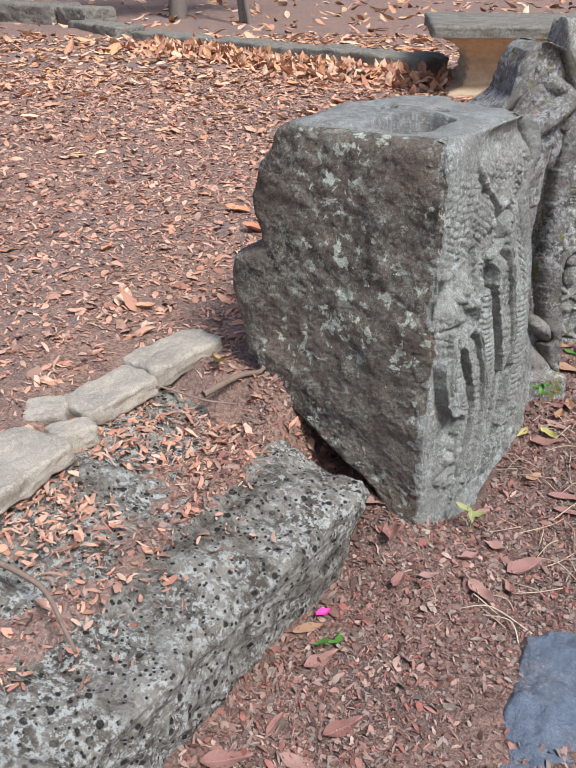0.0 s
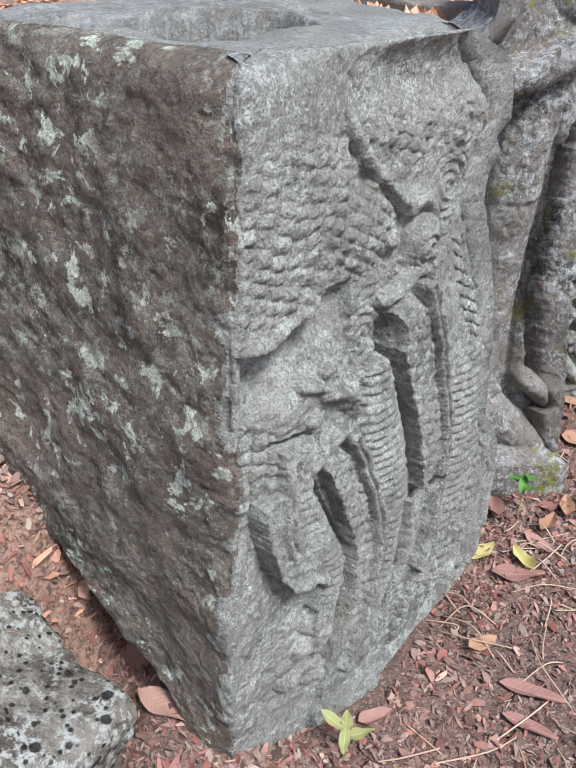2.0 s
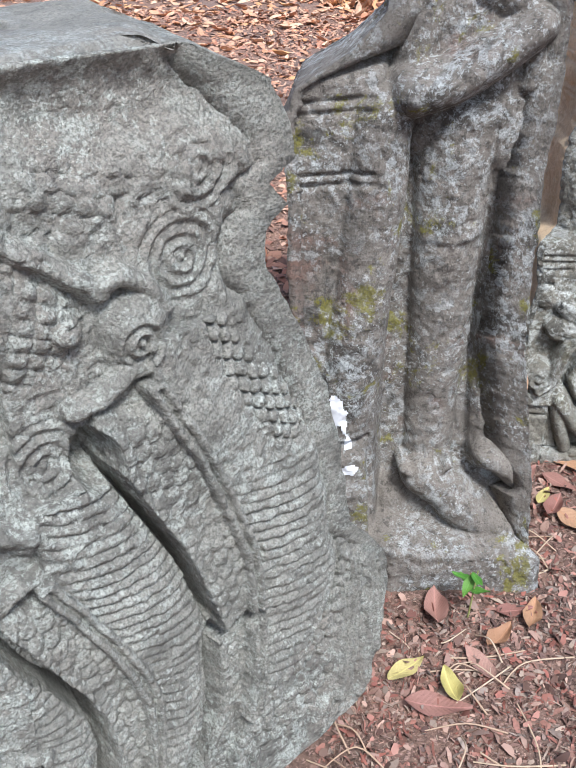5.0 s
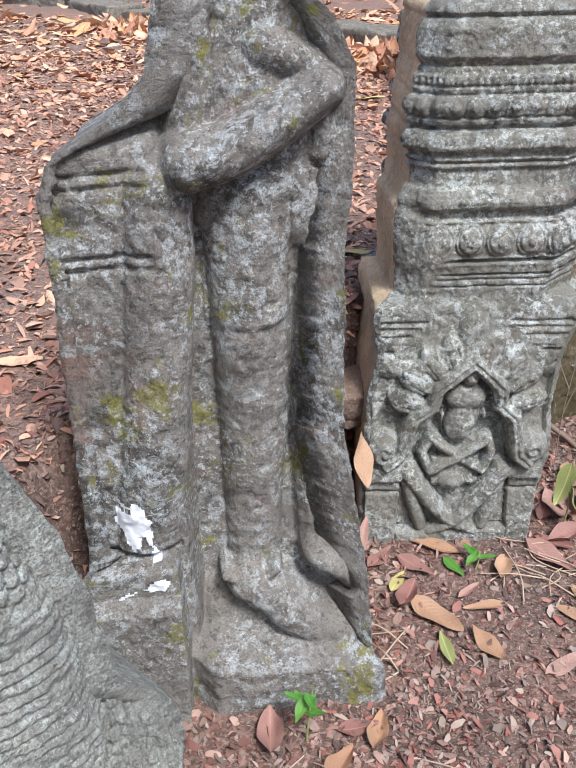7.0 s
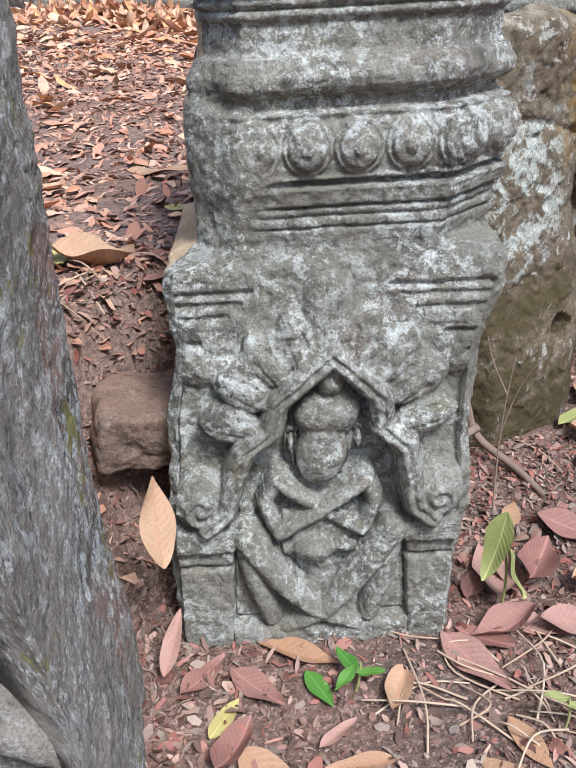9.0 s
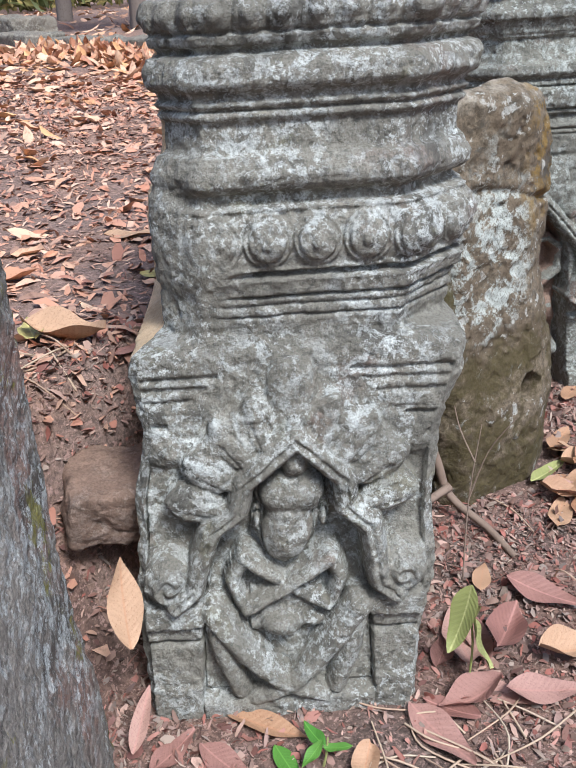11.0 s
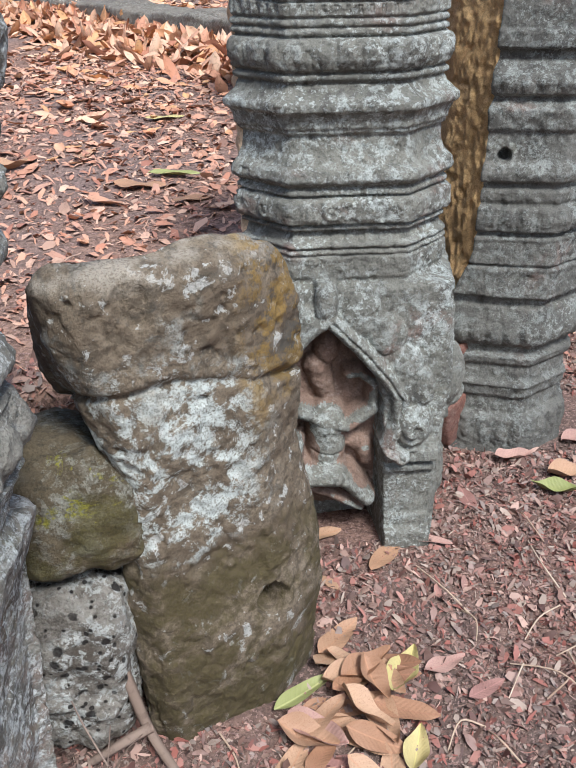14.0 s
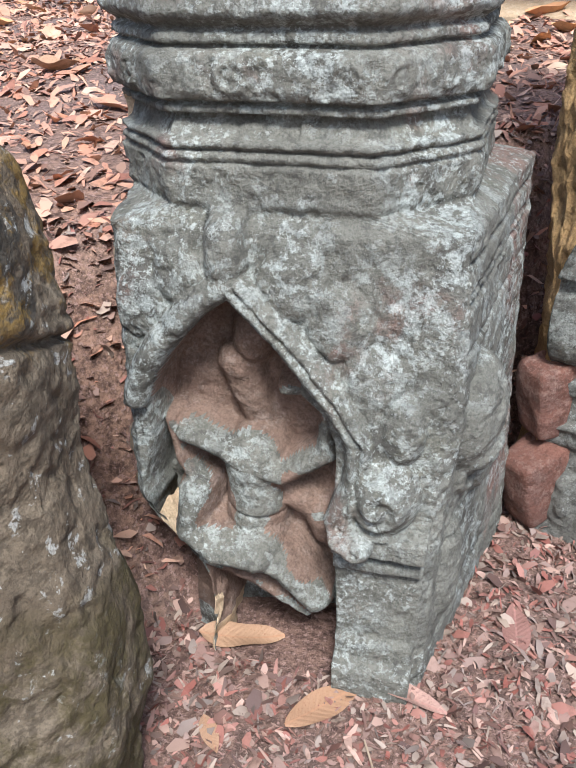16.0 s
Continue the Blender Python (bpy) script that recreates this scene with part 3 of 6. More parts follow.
        for c0, r0 in (((0.160, 0.252), 0.024), ((0.182, 0.222), 0.020), ((0.140, 0.215), 0.022), ((0.165, 0.172), 0.026), ((0.186, 0.125), 0.024), ((0.125, 0.165), 0.024)):
            h = np.maximum(h, -0.016 + dome(u, z, c0, r0 * 1.2, r0 * 0.9, 0.024)) - 0.004 * np.clip(1 - np.abs(np.hypot(u - c0[0], z - c0[1]) - 0.55 * r0) / 0.004, 0, 1)
        # double fillets
        for line, zt, zb in ((fillet_a, 0.700, 0.20), (fillet_b, 0.545, 0.10), (fillet_c[1:5], 0.56, 0.40)):
            q = np.hypot(np.clip(z - zt, 0, 1), np.clip(zb - z, 0, 1))
            dd = dist_to(u, z, line) + q
            h = np.maximum(h, 0.011 + 0.007 * np.sqrt(np.clip(1 - ((dd - 0.0058) / 0.0044) ** 2, 0, 1)) - 1.0 * (dd > 0.0102))
        # slits cut through between the bodies
        cut = np.maximum(groove(u, z, [(0.270, 0.650), (0.286, 0.600), (0.309, 0.555), (0.341, 0.488), (0.362, 0.418), (0.372, 0.372)], 0.0052, 1.0), groove(u, z, [(0.139, 0.495), (0.158, 0.452), (0.187, 0.405), (0.214, 0.346), (0.224, 0.285)], 0.0068, 1.0))
        cut = np.maximum(cut, np.clip(1.25 - np.hypot((u - 0.268) / 0.017, (z - 0.640) / 0.026), 0, 1) ** 0.5)
        cut = np.maximum(cut, np.clip(1.5 - np.hypot(((u - 0.402) * 0.93 + (z - 0.35) * 0.37) / 0.024, ((z - 0.35) * 0.93 - (u - 0.402) * 0.37) / 0.011), 0, 1) ** 0.5)
        cut = np.maximum(cut, np.clip(1.2 - np.hypot((u - 0.140) / 0.010, (z - 0.490) / 0.014), 0, 1) ** 0.5)
        seam = np.maximum(groove(u, z, [(0.374, 0.355), (0.372, 0.32), (0.374, 0.274), (0.364, 0.198), (0.342, 0.137), (0.31, 0.09)], 0.009, 1.0), groove(u, z, [(0.224, 0.285), (0.226, 0.25), (0.220, 0.199), (0.21, 0.147), (0.195, 0.09)], 0.009, 1.0))
        h = h - 0.036 * seam
        # crests of beads over each head, the upper one broken off at a scalloped lower edge
        wob = 0.010 * fbm(p0, 14, 3, 78)
        row = (z + 0.10 * u - wob) / 0.0175
        col = (u - 0.10 * z + 0.4 * wob) / 0.0255
        bead = np.clip(1 - np.abs(2 * (col % 1.0) - 1) ** 3, 0, 1) ** 0.7 * (0.45 + 0.55 * np.abs(np.sin(np.pi * (row + 0.37 * np.floor(col)))) ** 0.7)
        cr = np.interp(z, [0.715, 0.752, 0.803, 0.838, 0.86, 0.90, 0.94, 0.99], [0.132, 0.158, 0.170, 0.208, 0.203, 0.187, 0.180, 0.15])
        cb = np.interp(u, [0.0, 0.036, 0.061, 0.082, 0.101, 0.12, 0.14], [0.712, 0.703, 0.700, 0.713, 0.719, 0.712, 0.735])
        on = (u > 0.006) & (u < cr) & (z > cb)
        fine = sstep(0.97, 0.80, z + 0.5 * np.clip(0.10 - u, 0, 0.1))
        fine = fine * (0.25 + 0.75 * sstep(-0.40, 0.15, fbm(p0, 7, 3, 90) + 3 * (u - 0.06) + 2 * (0.86 - z)))
        t = -0.004 - 0.016 * sstep(0.12, 0.2, u) + 0.004 * fbm(p0, 12, 3, 92) + (0.25 + 0.75 * fine) * (0.4 + 0.6 * wear) * 0.011 * (bead - 0.7)
        h = np.where(on, t, h)
        h = top_to(h, tube(u, z, [(0.004, 0.716), (0.036, 0.708), (0.061, 0.706), (0.084, 0.720), (0.104, 0.727)], 0.011, 0.009, 0.012), -0.010)
        on = (z < cb) & (z > 0.60) & (u > 0.004) & (u < 0.20)
        h = np.where(on, np.minimum(h, -0.034 + 0.026 * sstep(0.03, 0.11, cb - z)), h)
        cut = np.maximum(cut, 0.7 * np.clip(1.2 - np.hypot((u - 0.115) / 0.015, (z - 0.708) / 0.009), 0, 1) ** 0.5)
        h = top_to(h, tube(u, z, [(0.180, 0.945), (0.186, 0.90), (0.206, 0.862)], 0.008, 0.009, 0.014), -0.018)
        on = (u > -0.01) & (u < 0.068 + 0.1 * (0.57 - z)) & (z > 0.515) & (z < 0.632 - 0.4 * np.clip(u, 0, 1))
        h = np.where(on, -0.006 + 0.011 * (bead - 0.6), h)
        # the upper head: shelf of the skull, brow and its twin, cheek rows, tooth, curled snout, jaw
        h = np.where((u > 0.185) & (u < 0.34) & (z > 0.80) & (z < 0.93), np.maximum(h, -0.024), h)
        h = top_to(h, dome(u, z, (0.245, 0.905), 0.062, 0.050, 0.014), -0.027)
        h = top_to(h, dome(u, z, (0.222, 0.790), 0.068, 0.064, 0.026), -0.030)
        rowz = np.abs(np.sin(np.pi * (z + 0.55 * (u - 0.22)) / 0.017)) ** 0.6 * np.abs(np.sin(np.pi * (u - 0.3 * z) / 0.021)) ** 0.4
        h += 0.005 * (rowz - 0.6) * wear * (np.hypot((u - 0.222) / 0.062, (z - 0.785) / 0.056) < 1) * (z < 0.845)
        h = top_to(h, tube(u, z, [(0.206, 0.868), (0.234, 0.846), (0.265, 0.822), (0.296, 0.795)], 0.0100, 0.013, 0.016), -0.020)
        h = top_to(h, tube(u, z, [(0.238, 0.888), (0.265, 0.864), (0.285, 0.845), (0.304, 0.817)], 0.009, 0.008, 0.012), -0.030)
        cut = np.maximum(cut, 0.12 * groove(u, z, [(0.235, 0.832), (0.258, 0.814), (0.280, 0.795), (0.288, 0.772)], 0.006, 1.0))
        h = np.where((u > 0.16) & (u < 0.30) & (z > 0.755) & (z < 0.865), np.maximum(h, -0.017), h)
        h = top_to(h, dome(u, z, (0.263, 0.768), 0.018, 0.018, 0.032), -0.030)
        h = h - 0.005 * np.clip(1 - np.abs(z - 0.774 + 0.1 * (u - 0.263)) / 0.0025, 0, 1) * (np.abs(u - 0.272) < 0.012)
        ball = np.clip(1 - (np.abs(u - 0.327) / 0.041) ** 2.6 - (np.abs(z - 0.752) / 0.040) ** 2.6, 0, 1)
        h = top_to(h, 0.052 * ball ** 0.4, -0.046)
        h = top_to(h, tube(u, z, [(0.299, 0.802), (0.318, 0.806), (0.345, 0.788), (0.362, 0.762)], 0.017, 0.014, 0.050), -0.046)
        h += rings(u, z, (0.325, 0.742), 0.022, 0.0030, 0.0105)
        h = top_to(h, tube(u, z, [(0.350, 0.716), (0.312, 0.717), (0.300, 0.709), (0.277, 0.698), (0.256, 0.695)], 0.013, 0.012, 0.026), -0.022)
        for c0, r0 in (((0.224, 0.649), 0.046), ((0.288, 0.722), 0.022), ((0.386, 0.803), 0.046), ((0.408, 0.880), 0.042)):
            h += rings(u, z, c0, r0, 0.0020) * (0.4 + 0.6 * wear) * (h < -0.008)
        h = h - 0.016 * sstep(0.426, 0.444, u) * sstep(0.738, 0.765, z) * sstep(0.85, 0.815, z)
        skull = sstep(0.19, 0.22, u) * sstep(0.50, 0.46, u) * sstep(0.845, 0.865, z + 0.25 * np.clip(0.33 - u, 0, 0.2)) 
        h += (0.0035 * scales(u + 0.4 * wob, z - 0.5 * wob, 0.021, 0.017, 1.0) + 0.005 * fbm(p0, 30, 3, 84)) * skull * wear
        # the lower head
        h = top_to(h, dome(u, z, (0.095, 0.610), 0.062, 0.036, 0.026), -0.026)
        h = top_to(h, tube(u, z, [(0.108, 0.640), (0.130, 0.628), (0.155, 0.618)], 0.011, 0.010, 0.028), -0.022)
        h = top_to(h, dome(u, z, (0.153, 0.645), 0.017, 0.019, 0.030), -0.026)
        h = top_to(h, dome(u, z, (0.197, 0.598), 0.034, 0.032, 0.038), -0.028)
        h = top_to(h, tube(u, z, [(0.150, 0.612), (0.172, 0.606), (0.19, 0.60)], 0.013, 0.018, 0.030), -0.024)
        h = top_to(h, dome(u, z, (0.129, 0.588), 0.0155, 0.015, 0.034), -0.026)
        cut = np.maximum(cut, 0.35 * groove(u, z, [(0.062, 0.580), (0.092, 0.572), (0.118, 0.569), (0.140, 0.570)], 0.006, 1.0))
        h = top_to(h, tube(u, z, [(0.232, 0.566), (0.206, 0.549), (0.178, 0.548), (0.156, 0.536), (0.132, 0.518)], 0.012, 0.011, 0.024), -0.014)
        # leafy flames beside the tail
        for pts in ([(0.575, 0.10), (0.598, 0.20), (0.606, 0.30), (0.592, 0.385)], [(0.615, 0.08), (0.632, 0.17), (0.640, 0.26), (0.628, 0.345)], [(0.640, 0.15), (0.656, 0.22), (0.657, 0.30)], [(0.53, 0.06), (0.565, 0.14), (0.583, 0.24), (0.585, 0.32)]):
            h = top_to(h, tube(u, z, pts, 0.017, 0.008, 0.024), -0.020)
            h = h - 0.005 * groove(u, z, pts, 0.004, 1.0)
        cut = np.clip(cut, 0, 1)
        h = h * (1 - cut) - 0.058 * cut
        h = h + 0.0009 * fbm(p0, 90, 2, 81) - 0.0018 * sstep(0.25, 0.6, fbm(p0, 48, 2, 82))
        h = h * sstep(-0.004, 0.022, u) * (0.25 + 0.75 * low)
        brim = sstep(0.885, 0.945, z + 0.012 * fbm(p0, 12, 3, 83))
        return h * (1 - brim) - brim * 0.038 * sstep(0.05, 0.3, u) - 0.042 * sstep(0.085, 0.0, curve_at(z, right) - u) ** 2 * sstep(0.28, 0.42, z)

    def top(x, y, inset):
        z = 0.006 * fbm(np.stack([x, y, 0 * x], -1), 12, 3, 2) + 0.012 * sstep(0.10, 0.30, x * 0.65 + y * 0.75) * sstep(0.0, 0.15, inset)
        wob = 0.10 * fbm(np.stack([x, y, 0 * x], -1), 22, 3, 7)
        a, b = (x - 0.145) * 0.92 - (y - 0.165) * 0.39, (x - 0.145) * 0.39 + (y - 0.165) * 0.92
        z = z - 0.13 * sstep(1.03, 0.92, np.hypot(a / 0.104, b / 0.068) + 0.8 * wob)
        for c in ((0.228, 0.285), (0.297, 0.19)):
            z = z - 0.045 * sstep(0.032, 0.022, np.hypot(x - c[0], y - c[1]) + 0.05 * wob)
        return z

    zs = np.concatenate([np.linspace(-0.08, 0.1, 50, endpoint=False), np.linspace(0.1, 0.982, 540)])
    ob = loft("carved_serpent_block", zs, corners, [130, 440, 40, 24, 24, 24], relief, [m_carved, m_rough, m_top], [1, 0, 0, 1, 1, 1],
              placed(0.31, 1.63, 53.9), 110, 0.0022, 9, top, 90, 2, None, 11, 0.035, 0.0009, 14)
    return tagged(ob, "broken grey sandstone block carved with rearing serpents, lichen-spotted", "carved stone", "carved stones in a row")


naga_stone()


# ---- the stele with a standing figure, headless, kept plain ----
def stele():
    left = [(-0.005, 1.09), (-0.045, 1.065), (-0.068, 1.02), (-0.085, 0.95), (-0.135, 0.90), (-0.205, 0.855), (-0.222, 0.82), (-0.222, 0.30), (-0.25, 0.15), (-0.27, 0.0), (-0.27, -0.1)]
    right = [(0.02, 1.09), (0.09, 1.06), (0.14, 1.0), (0.162, 0.95), (0.158, 0.83), (0.150, 0.76), (0.148, 0.50), (0.150, 0.45), (0.174, 0.306), (0.193, 0.12), (0.198, 0.0), (0.20, -0.1)]

    def corners(z):
        l, r = float(curve_at(z, left)), float(curve_at(z, right))
        d = 0.34 - 0.18 * float(sstep(0.75, 1.0, np.array(z)))
        return [(l, 0.0), (r, 0.0), (max(r, 0.178) if z < 0.8 else r, d), (l + 0.02, d)]

    def relief(e, a, xy, d, z):
        if e != 0:
            return np.zeros_like(z)
        u = xy[..., 0]
        p0 = np.stack([u, z, 0 * u], -1)
        u = u + 0.003 * fbm(p0, 9, 3, 91)
        f = -0.110 + 0 * u

        def on(f, t, floor):
            return np.where(t > 1e-6, np.maximum(f, floor + t), f)
        # pleated side panel with its bands, and the sash beside the leg
        f = np.maximum(f, -0.105 + 0.065 * sstep(-0.06, -0.085, u) * sstep(0.92, 0.86, z))
        f = on(f, tube(u, z, [(-0.082, 0.82), (-0.090, 0.71), (-0.107, 0.555), (-0.125, 0.41), (-0.140, 0.27)], 0.046, 0.054, 0.046), -0.066)
        for zz in (0.838, 0.822, 0.735, 0.720):
            f = f - 0.007 * np.clip(1 - np.abs(z - zz - 0.06 * (u + 0.14)) / 0.006, 0, 1) * sstep(-0.085, -0.10, u)
        # body, legs
        f = on(f, tube(u, z, [(0.035, 1.06), (0.040, 0.95), (0.050, 0.80)], 0.100, 0.098, 0.052), -0.108)
        f = on(f, tube(u, z, [(0.036, 0.80), (0.033, 0.66), (0.029, 0.50), (0.024, 0.36), (0.020, 0.20)], 0.068, 0.043, 0.064), -0.114)
        f = on(f, tube(u, z, [(0.112, 0.80), (0.119, 0.64), (0.118, 0.50), (0.116, 0.355), (0.118, 0.20)], 0.036, 0.029, 0.044), -0.114)
        f = on(f, tube(u, z, [(0.128, 0.46), (0.133, 0.36), (0.138, 0.24)], 0.016, 0.018, 0.018), -0.112)
        # short cloth: its hem, a knotted flap, the folded edge at the hip
        hem = 0.716 + 0.25 * np.clip(u - 0.054, 0, 0.05) - 0.05 * np.clip(u, -0.1, 0.05)
        f = np.where((u > -0.045) & (z < 0.83), f + 0.006 * sstep(hem - 0.004, hem + 0.004, z), f)
        flap = 0.618 + 0.22 * np.clip(u - 0.045, 0, 0.05)
        f = np.where((u > -0.035) & (u < 0.082) & (z < hem), f + 0.005 * sstep(flap - 0.006, flap + 0.006, z), f)
        f = f - 0.004 * np.clip(1 - np.abs(u - 0.083) / 0.004, 0, 1) * (z > 0.20) * (z < 0.80)
        # anklet and feet
        f = on(f, tube(u, z, [(-0.027, 0.205), (0.007, 0.184), (0.030, 0.190), (0.050, 0.212)], 0.010, 0.010, 0.016), -0.056)
        f = on(f, tube(u, z, [(0.010, 0.180), (0.050, 0.150), (0.085, 0.115)], 0.040, 0.046, 0.050), -0.080)
        f = on(f, tube(u, z, [(0.070, 0.125), (0.115, 0.085), (0.160, 0.066)], 0.045, 0.038, 0.062), -0.075)
        f = on(f, tube(u, z, [(0.118, 0.225), (0.142, 0.212), (0.172, 0.180)], 0.028, 0.028, 0.052), -0.085)
        # folded arms, one hand hanging over the other
        f = on(f, tube(u, z, [(-0.018, 1.04), (-0.023, 0.942), (-0.038, 0.870)], 0.037, 0.038, 0.060), -0.108)
        f = on(f, tube(u, z, [(-0.040, 0.846), (0.011, 0.858), (0.075, 0.893), (0.125, 0.926)], 0.044, 0.036, 0.112), -0.105)
        f = on(f, tube(u, z, [(0.122, 0.915), (0.131, 0.880), (0.122, 0.848)], 0.030, 0.022, 0.068), -0.105)
        f = on(f, tube(u, z, [(0.055, 0.975), (0.12, 0.945)], 0.034, 0.030, 0.066), -0.105)
        # plinth stepped under the panel, sloping under the feet
        left_side = sstep(-0.085, -0.10, u)
        f = np.maximum(f, -0.110 + left_side * (0.112 * sstep(0.276, 0.266, z) + 0.030 * sstep(0.222, 0.212, z)))
        f = f - 0.018 * left_side * np.clip(1 - np.abs(z - 0.282) / 0.008, 0, 1)
        f = np.maximum(f, -0.110 + 0.090 * sstep(0.105, 0.070, z + 0.10 * np.clip(u, -0.1, 0.2)) + 0.045 * sstep(0.20, 0.10, z) * sstep(-0.10, -0.05, u))
        h = f + 0.03 * z
        return h

    zs = np.linspace(-0.06, 1.085, 330)
    ob = loft("carved_figure_stele", zs, corners, [190, 70, 40, 70], relief, [m_stele], [0, 0, 0, 0], placed(0.71, 2.47, 15), 3, 0.004, 10, None, 24, 0,
              lambda z: (0, 0.03 * z), 21)
    return tagged(ob, "mossy grey stone stele carved with a standing figure", "carved stone", "carved stones in a row")


stele()


def octagon(w, d, c, front=0.0):
    """Corners of a box w wide and d deep, its corners cut by c, front face along y = front."""
    x = w / 2
    return [(-x + c, front), (x - c, front), (x, front + c), (x, front + d - c), (x - c, front + d), (-x + c, front + d), (-x, front + d - c), (-x, front + c)]


def profile(z, pts):
    """Offset of a turned profile, given as (z, offset) corners from the foot up."""
    p = np.array(pts, float)
    return np.interp(z, p[:, 0], p[:, 1])


def petals(u, z, z0, z1, pitch, size):
    t = (z - z0) / (z1 - z0)
    x = np.abs(((u / pitch) % 1.0) - 0.5) * 2
    shape = np.clip(1 - x ** 2.2 - np.clip(0.35 - t, 0, 1) ** 2 * 3, 0, 1)
    inner = np.clip(1 - (x / 0.55) ** 2 - ((t - 0.5) / 0.32) ** 2, 0, 1)
    return np.where((t > 0) & (t < 1), size * (np.sqrt(shape) * 0.8 - 0.3 + 0.5 * np.sqrt(inner)), 0)


def seated_niche(u, z, cx, s, deep):
    """A pointed arch with a plain cross-legged figure in it; cx is its axis, s its scale, the arch's point at 0.378 s."""
    x, y = (u - cx) / s, z / s
    x = x - np.interp(y, [0, 0.2, 0.36], [-0.018, -0.012, 0.008])
    h = np.zeros_like(u)
    # flame-edged surround
    for q in range(9):
        ang = radians(14 + 19 * q)
        c = (0.118 * math.cos(ang), 0.27 + 0.135 * math.sin(ang))
        lx, ly = (x - c[0]) * math.cos(ang) + (y - c[1]) * math.sin(ang), -(x - c[0]) * math.sin(ang) + (y - c[1]) * math.cos(ang)
        wd = 0.027 * np.sqrt(np.clip(1 - (lx / 0.036) ** 2, 0.001, 1)) * np.where(lx > 0.01, np.clip(1.3 - 22 * (lx - 0.01), 0.1, 1), 1)
        fl = np.sqrt(np.clip(1 - (ly / wd) ** 2, 0, 1)) * (np.abs(lx) < 0.036)
        h = np.maximum(h, 0.021 * fl) - 0.003 * np.clip(1 - np.abs(np.abs(ly) - 0.010) / 0.003, 0, 1) * (fl > 0.3) * (lx < 0.012)
    h = np.maximum(h, dome(x, y, (0, 0.435), 0.030, 0.052, 0.022))
    for sgn in (-1, 1):
        h = np.maximum(h, tube(x, y, [(sgn * 0.05, 0.405), (sgn * 0.09, 0.375), (sgn * 0.12, 0.35)], 0.02, 0.016, 0.018))
        h = np.maximum(h, dome(x, y, (sgn * 0.142, 0.20), 0.034, 0.036, 0.026)) + swirl(x, y, (sgn * 0.142, 0.20), 0.03, 0.007, 1.7, sgn)
        h = np.maximum(h, 0.015 * sstep(0.062, 0.054, np.abs(x - sgn * 0.155)) * sstep(0.165, 0.16, y) * sstep(0.13, 0.135, y))
        h = np.maximum(h, 0.007 * sstep(0.05, 0.044, np.abs(x - sgn * 0.155)) * sstep(0.132, 0.128, y))
        h = np.maximum(h, 0.012 * sstep(0.062, 0.054, np.abs(x - sgn * 0.155)) * sstep(0.045, 0.04, y))
        h = h - 0.006 * np.clip(1 - np.abs(y - 0.108) / 0.006, 0, 1) * (np.abs(x - sgn * 0.155) < 0.05)
    arch = [(0.110, 0.02), (0.102, 0.127), (0.094, 0.19), (0.090, 0.243), (0.058, 0.272), (0.055, 0.322), (0.0, 0.370)]
    aw = curve_at(y, arch[::-1])
    inside = sstep(0.004, -0.004, np.abs(x) - aw) * (y < 0.370)
    b = -deep / s * (0.30 + 0.70 * sstep(0.06, 0.20, y))
    h = h * (1 - inside) + b * inside
    # the ribbon that frames the arch
    rib = [(0.0, 0.385), (0.060, 0.330), (0.064, 0.295), (0.095, 0.270), (0.104, 0.235), (0.114, 0.19), (0.135, 0.172)]
    for sgn in (-1, 1):
        pts = [(sgn * p, q) for p, q in rib]
        h = lay(h, tube(x, y, pts, 0.016, 0.016, 0.034))
        h = h - 0.007 * np.clip(1 - dist_to(x, y, pts) / 0.005, 0, 1)
    # figure
    f = b + 0 * u
    f = np.maximum(f, b + dome(x, y, (0, 0.346), 0.020, 0.024, 0.046))
    f = np.maximum(f, b + dome(x, y, (0, 0.306), 0.047, 0.034, 0.047))
    f = np.maximum(f, b + dome(x, y, (-0.002, 0.256), 0.037, 0.054, 0.047))
    f = np.maximum(f, b + tube(x, y, [(-0.002, 0.24), (-0.001, 0.212)], 0.020, 0.006, 0.036))
    f = f + 0.004 * sstep(0.042, 0.036, np.abs(x)) * np.clip(1.4 - np.abs(y - 0.284) / 0.005, 0, 1)
    f = np.maximum(f, b + dome(x, y, (0, 0.254), 0.008, 0.016, 0.051))
    f = np.maximum(f, b + 0.026 * sstep(0.052, 0.044, np.abs(x)) * sstep(0.222, 0.215, y) * sstep(0.10, 0.13, y))
    f = np.maximum(f, b + dome(x, y, (-0.006, 0.133), 0.036, 0.022, 0.042))
    for sgn in (-1, 1):
        f = np.maximum(f, b + tube(x, y, [(sgn * 0.052, 0.222), (sgn * 0.030, 0.203), (0, 0.181), (sgn * -0.050, 0.153)], 0.014, 0.012, 0.048 + 0.004 * sgn))
        f = np.maximum(f, b + tube(x, y, [(sgn * 0.052, 0.222), (sgn * 0.066, 0.190), (sgn * 0.056, 0.158)], 0.014, 0.012, 0.042))
        f = np.maximum(f, b + tube(x, y, [(sgn * 0.090, 0.152), (sgn * 0.052, 0.096), (sgn * 0.004, 0.042), (sgn * -0.045, 0.018)], 0.023, 0.012, 0.050))
        f = np.maximum(f, b + tube(x, y, [(sgn * 0.092, 0.148), (sgn * 0.078, 0.085), (sgn * 0.062, 0.032)], 0.020, 0.015, 0.034))
        f = np.maximum(f, b + dome(x, y, (sgn * 0.040, 0.268), 0.008, 0.020, 0.030))
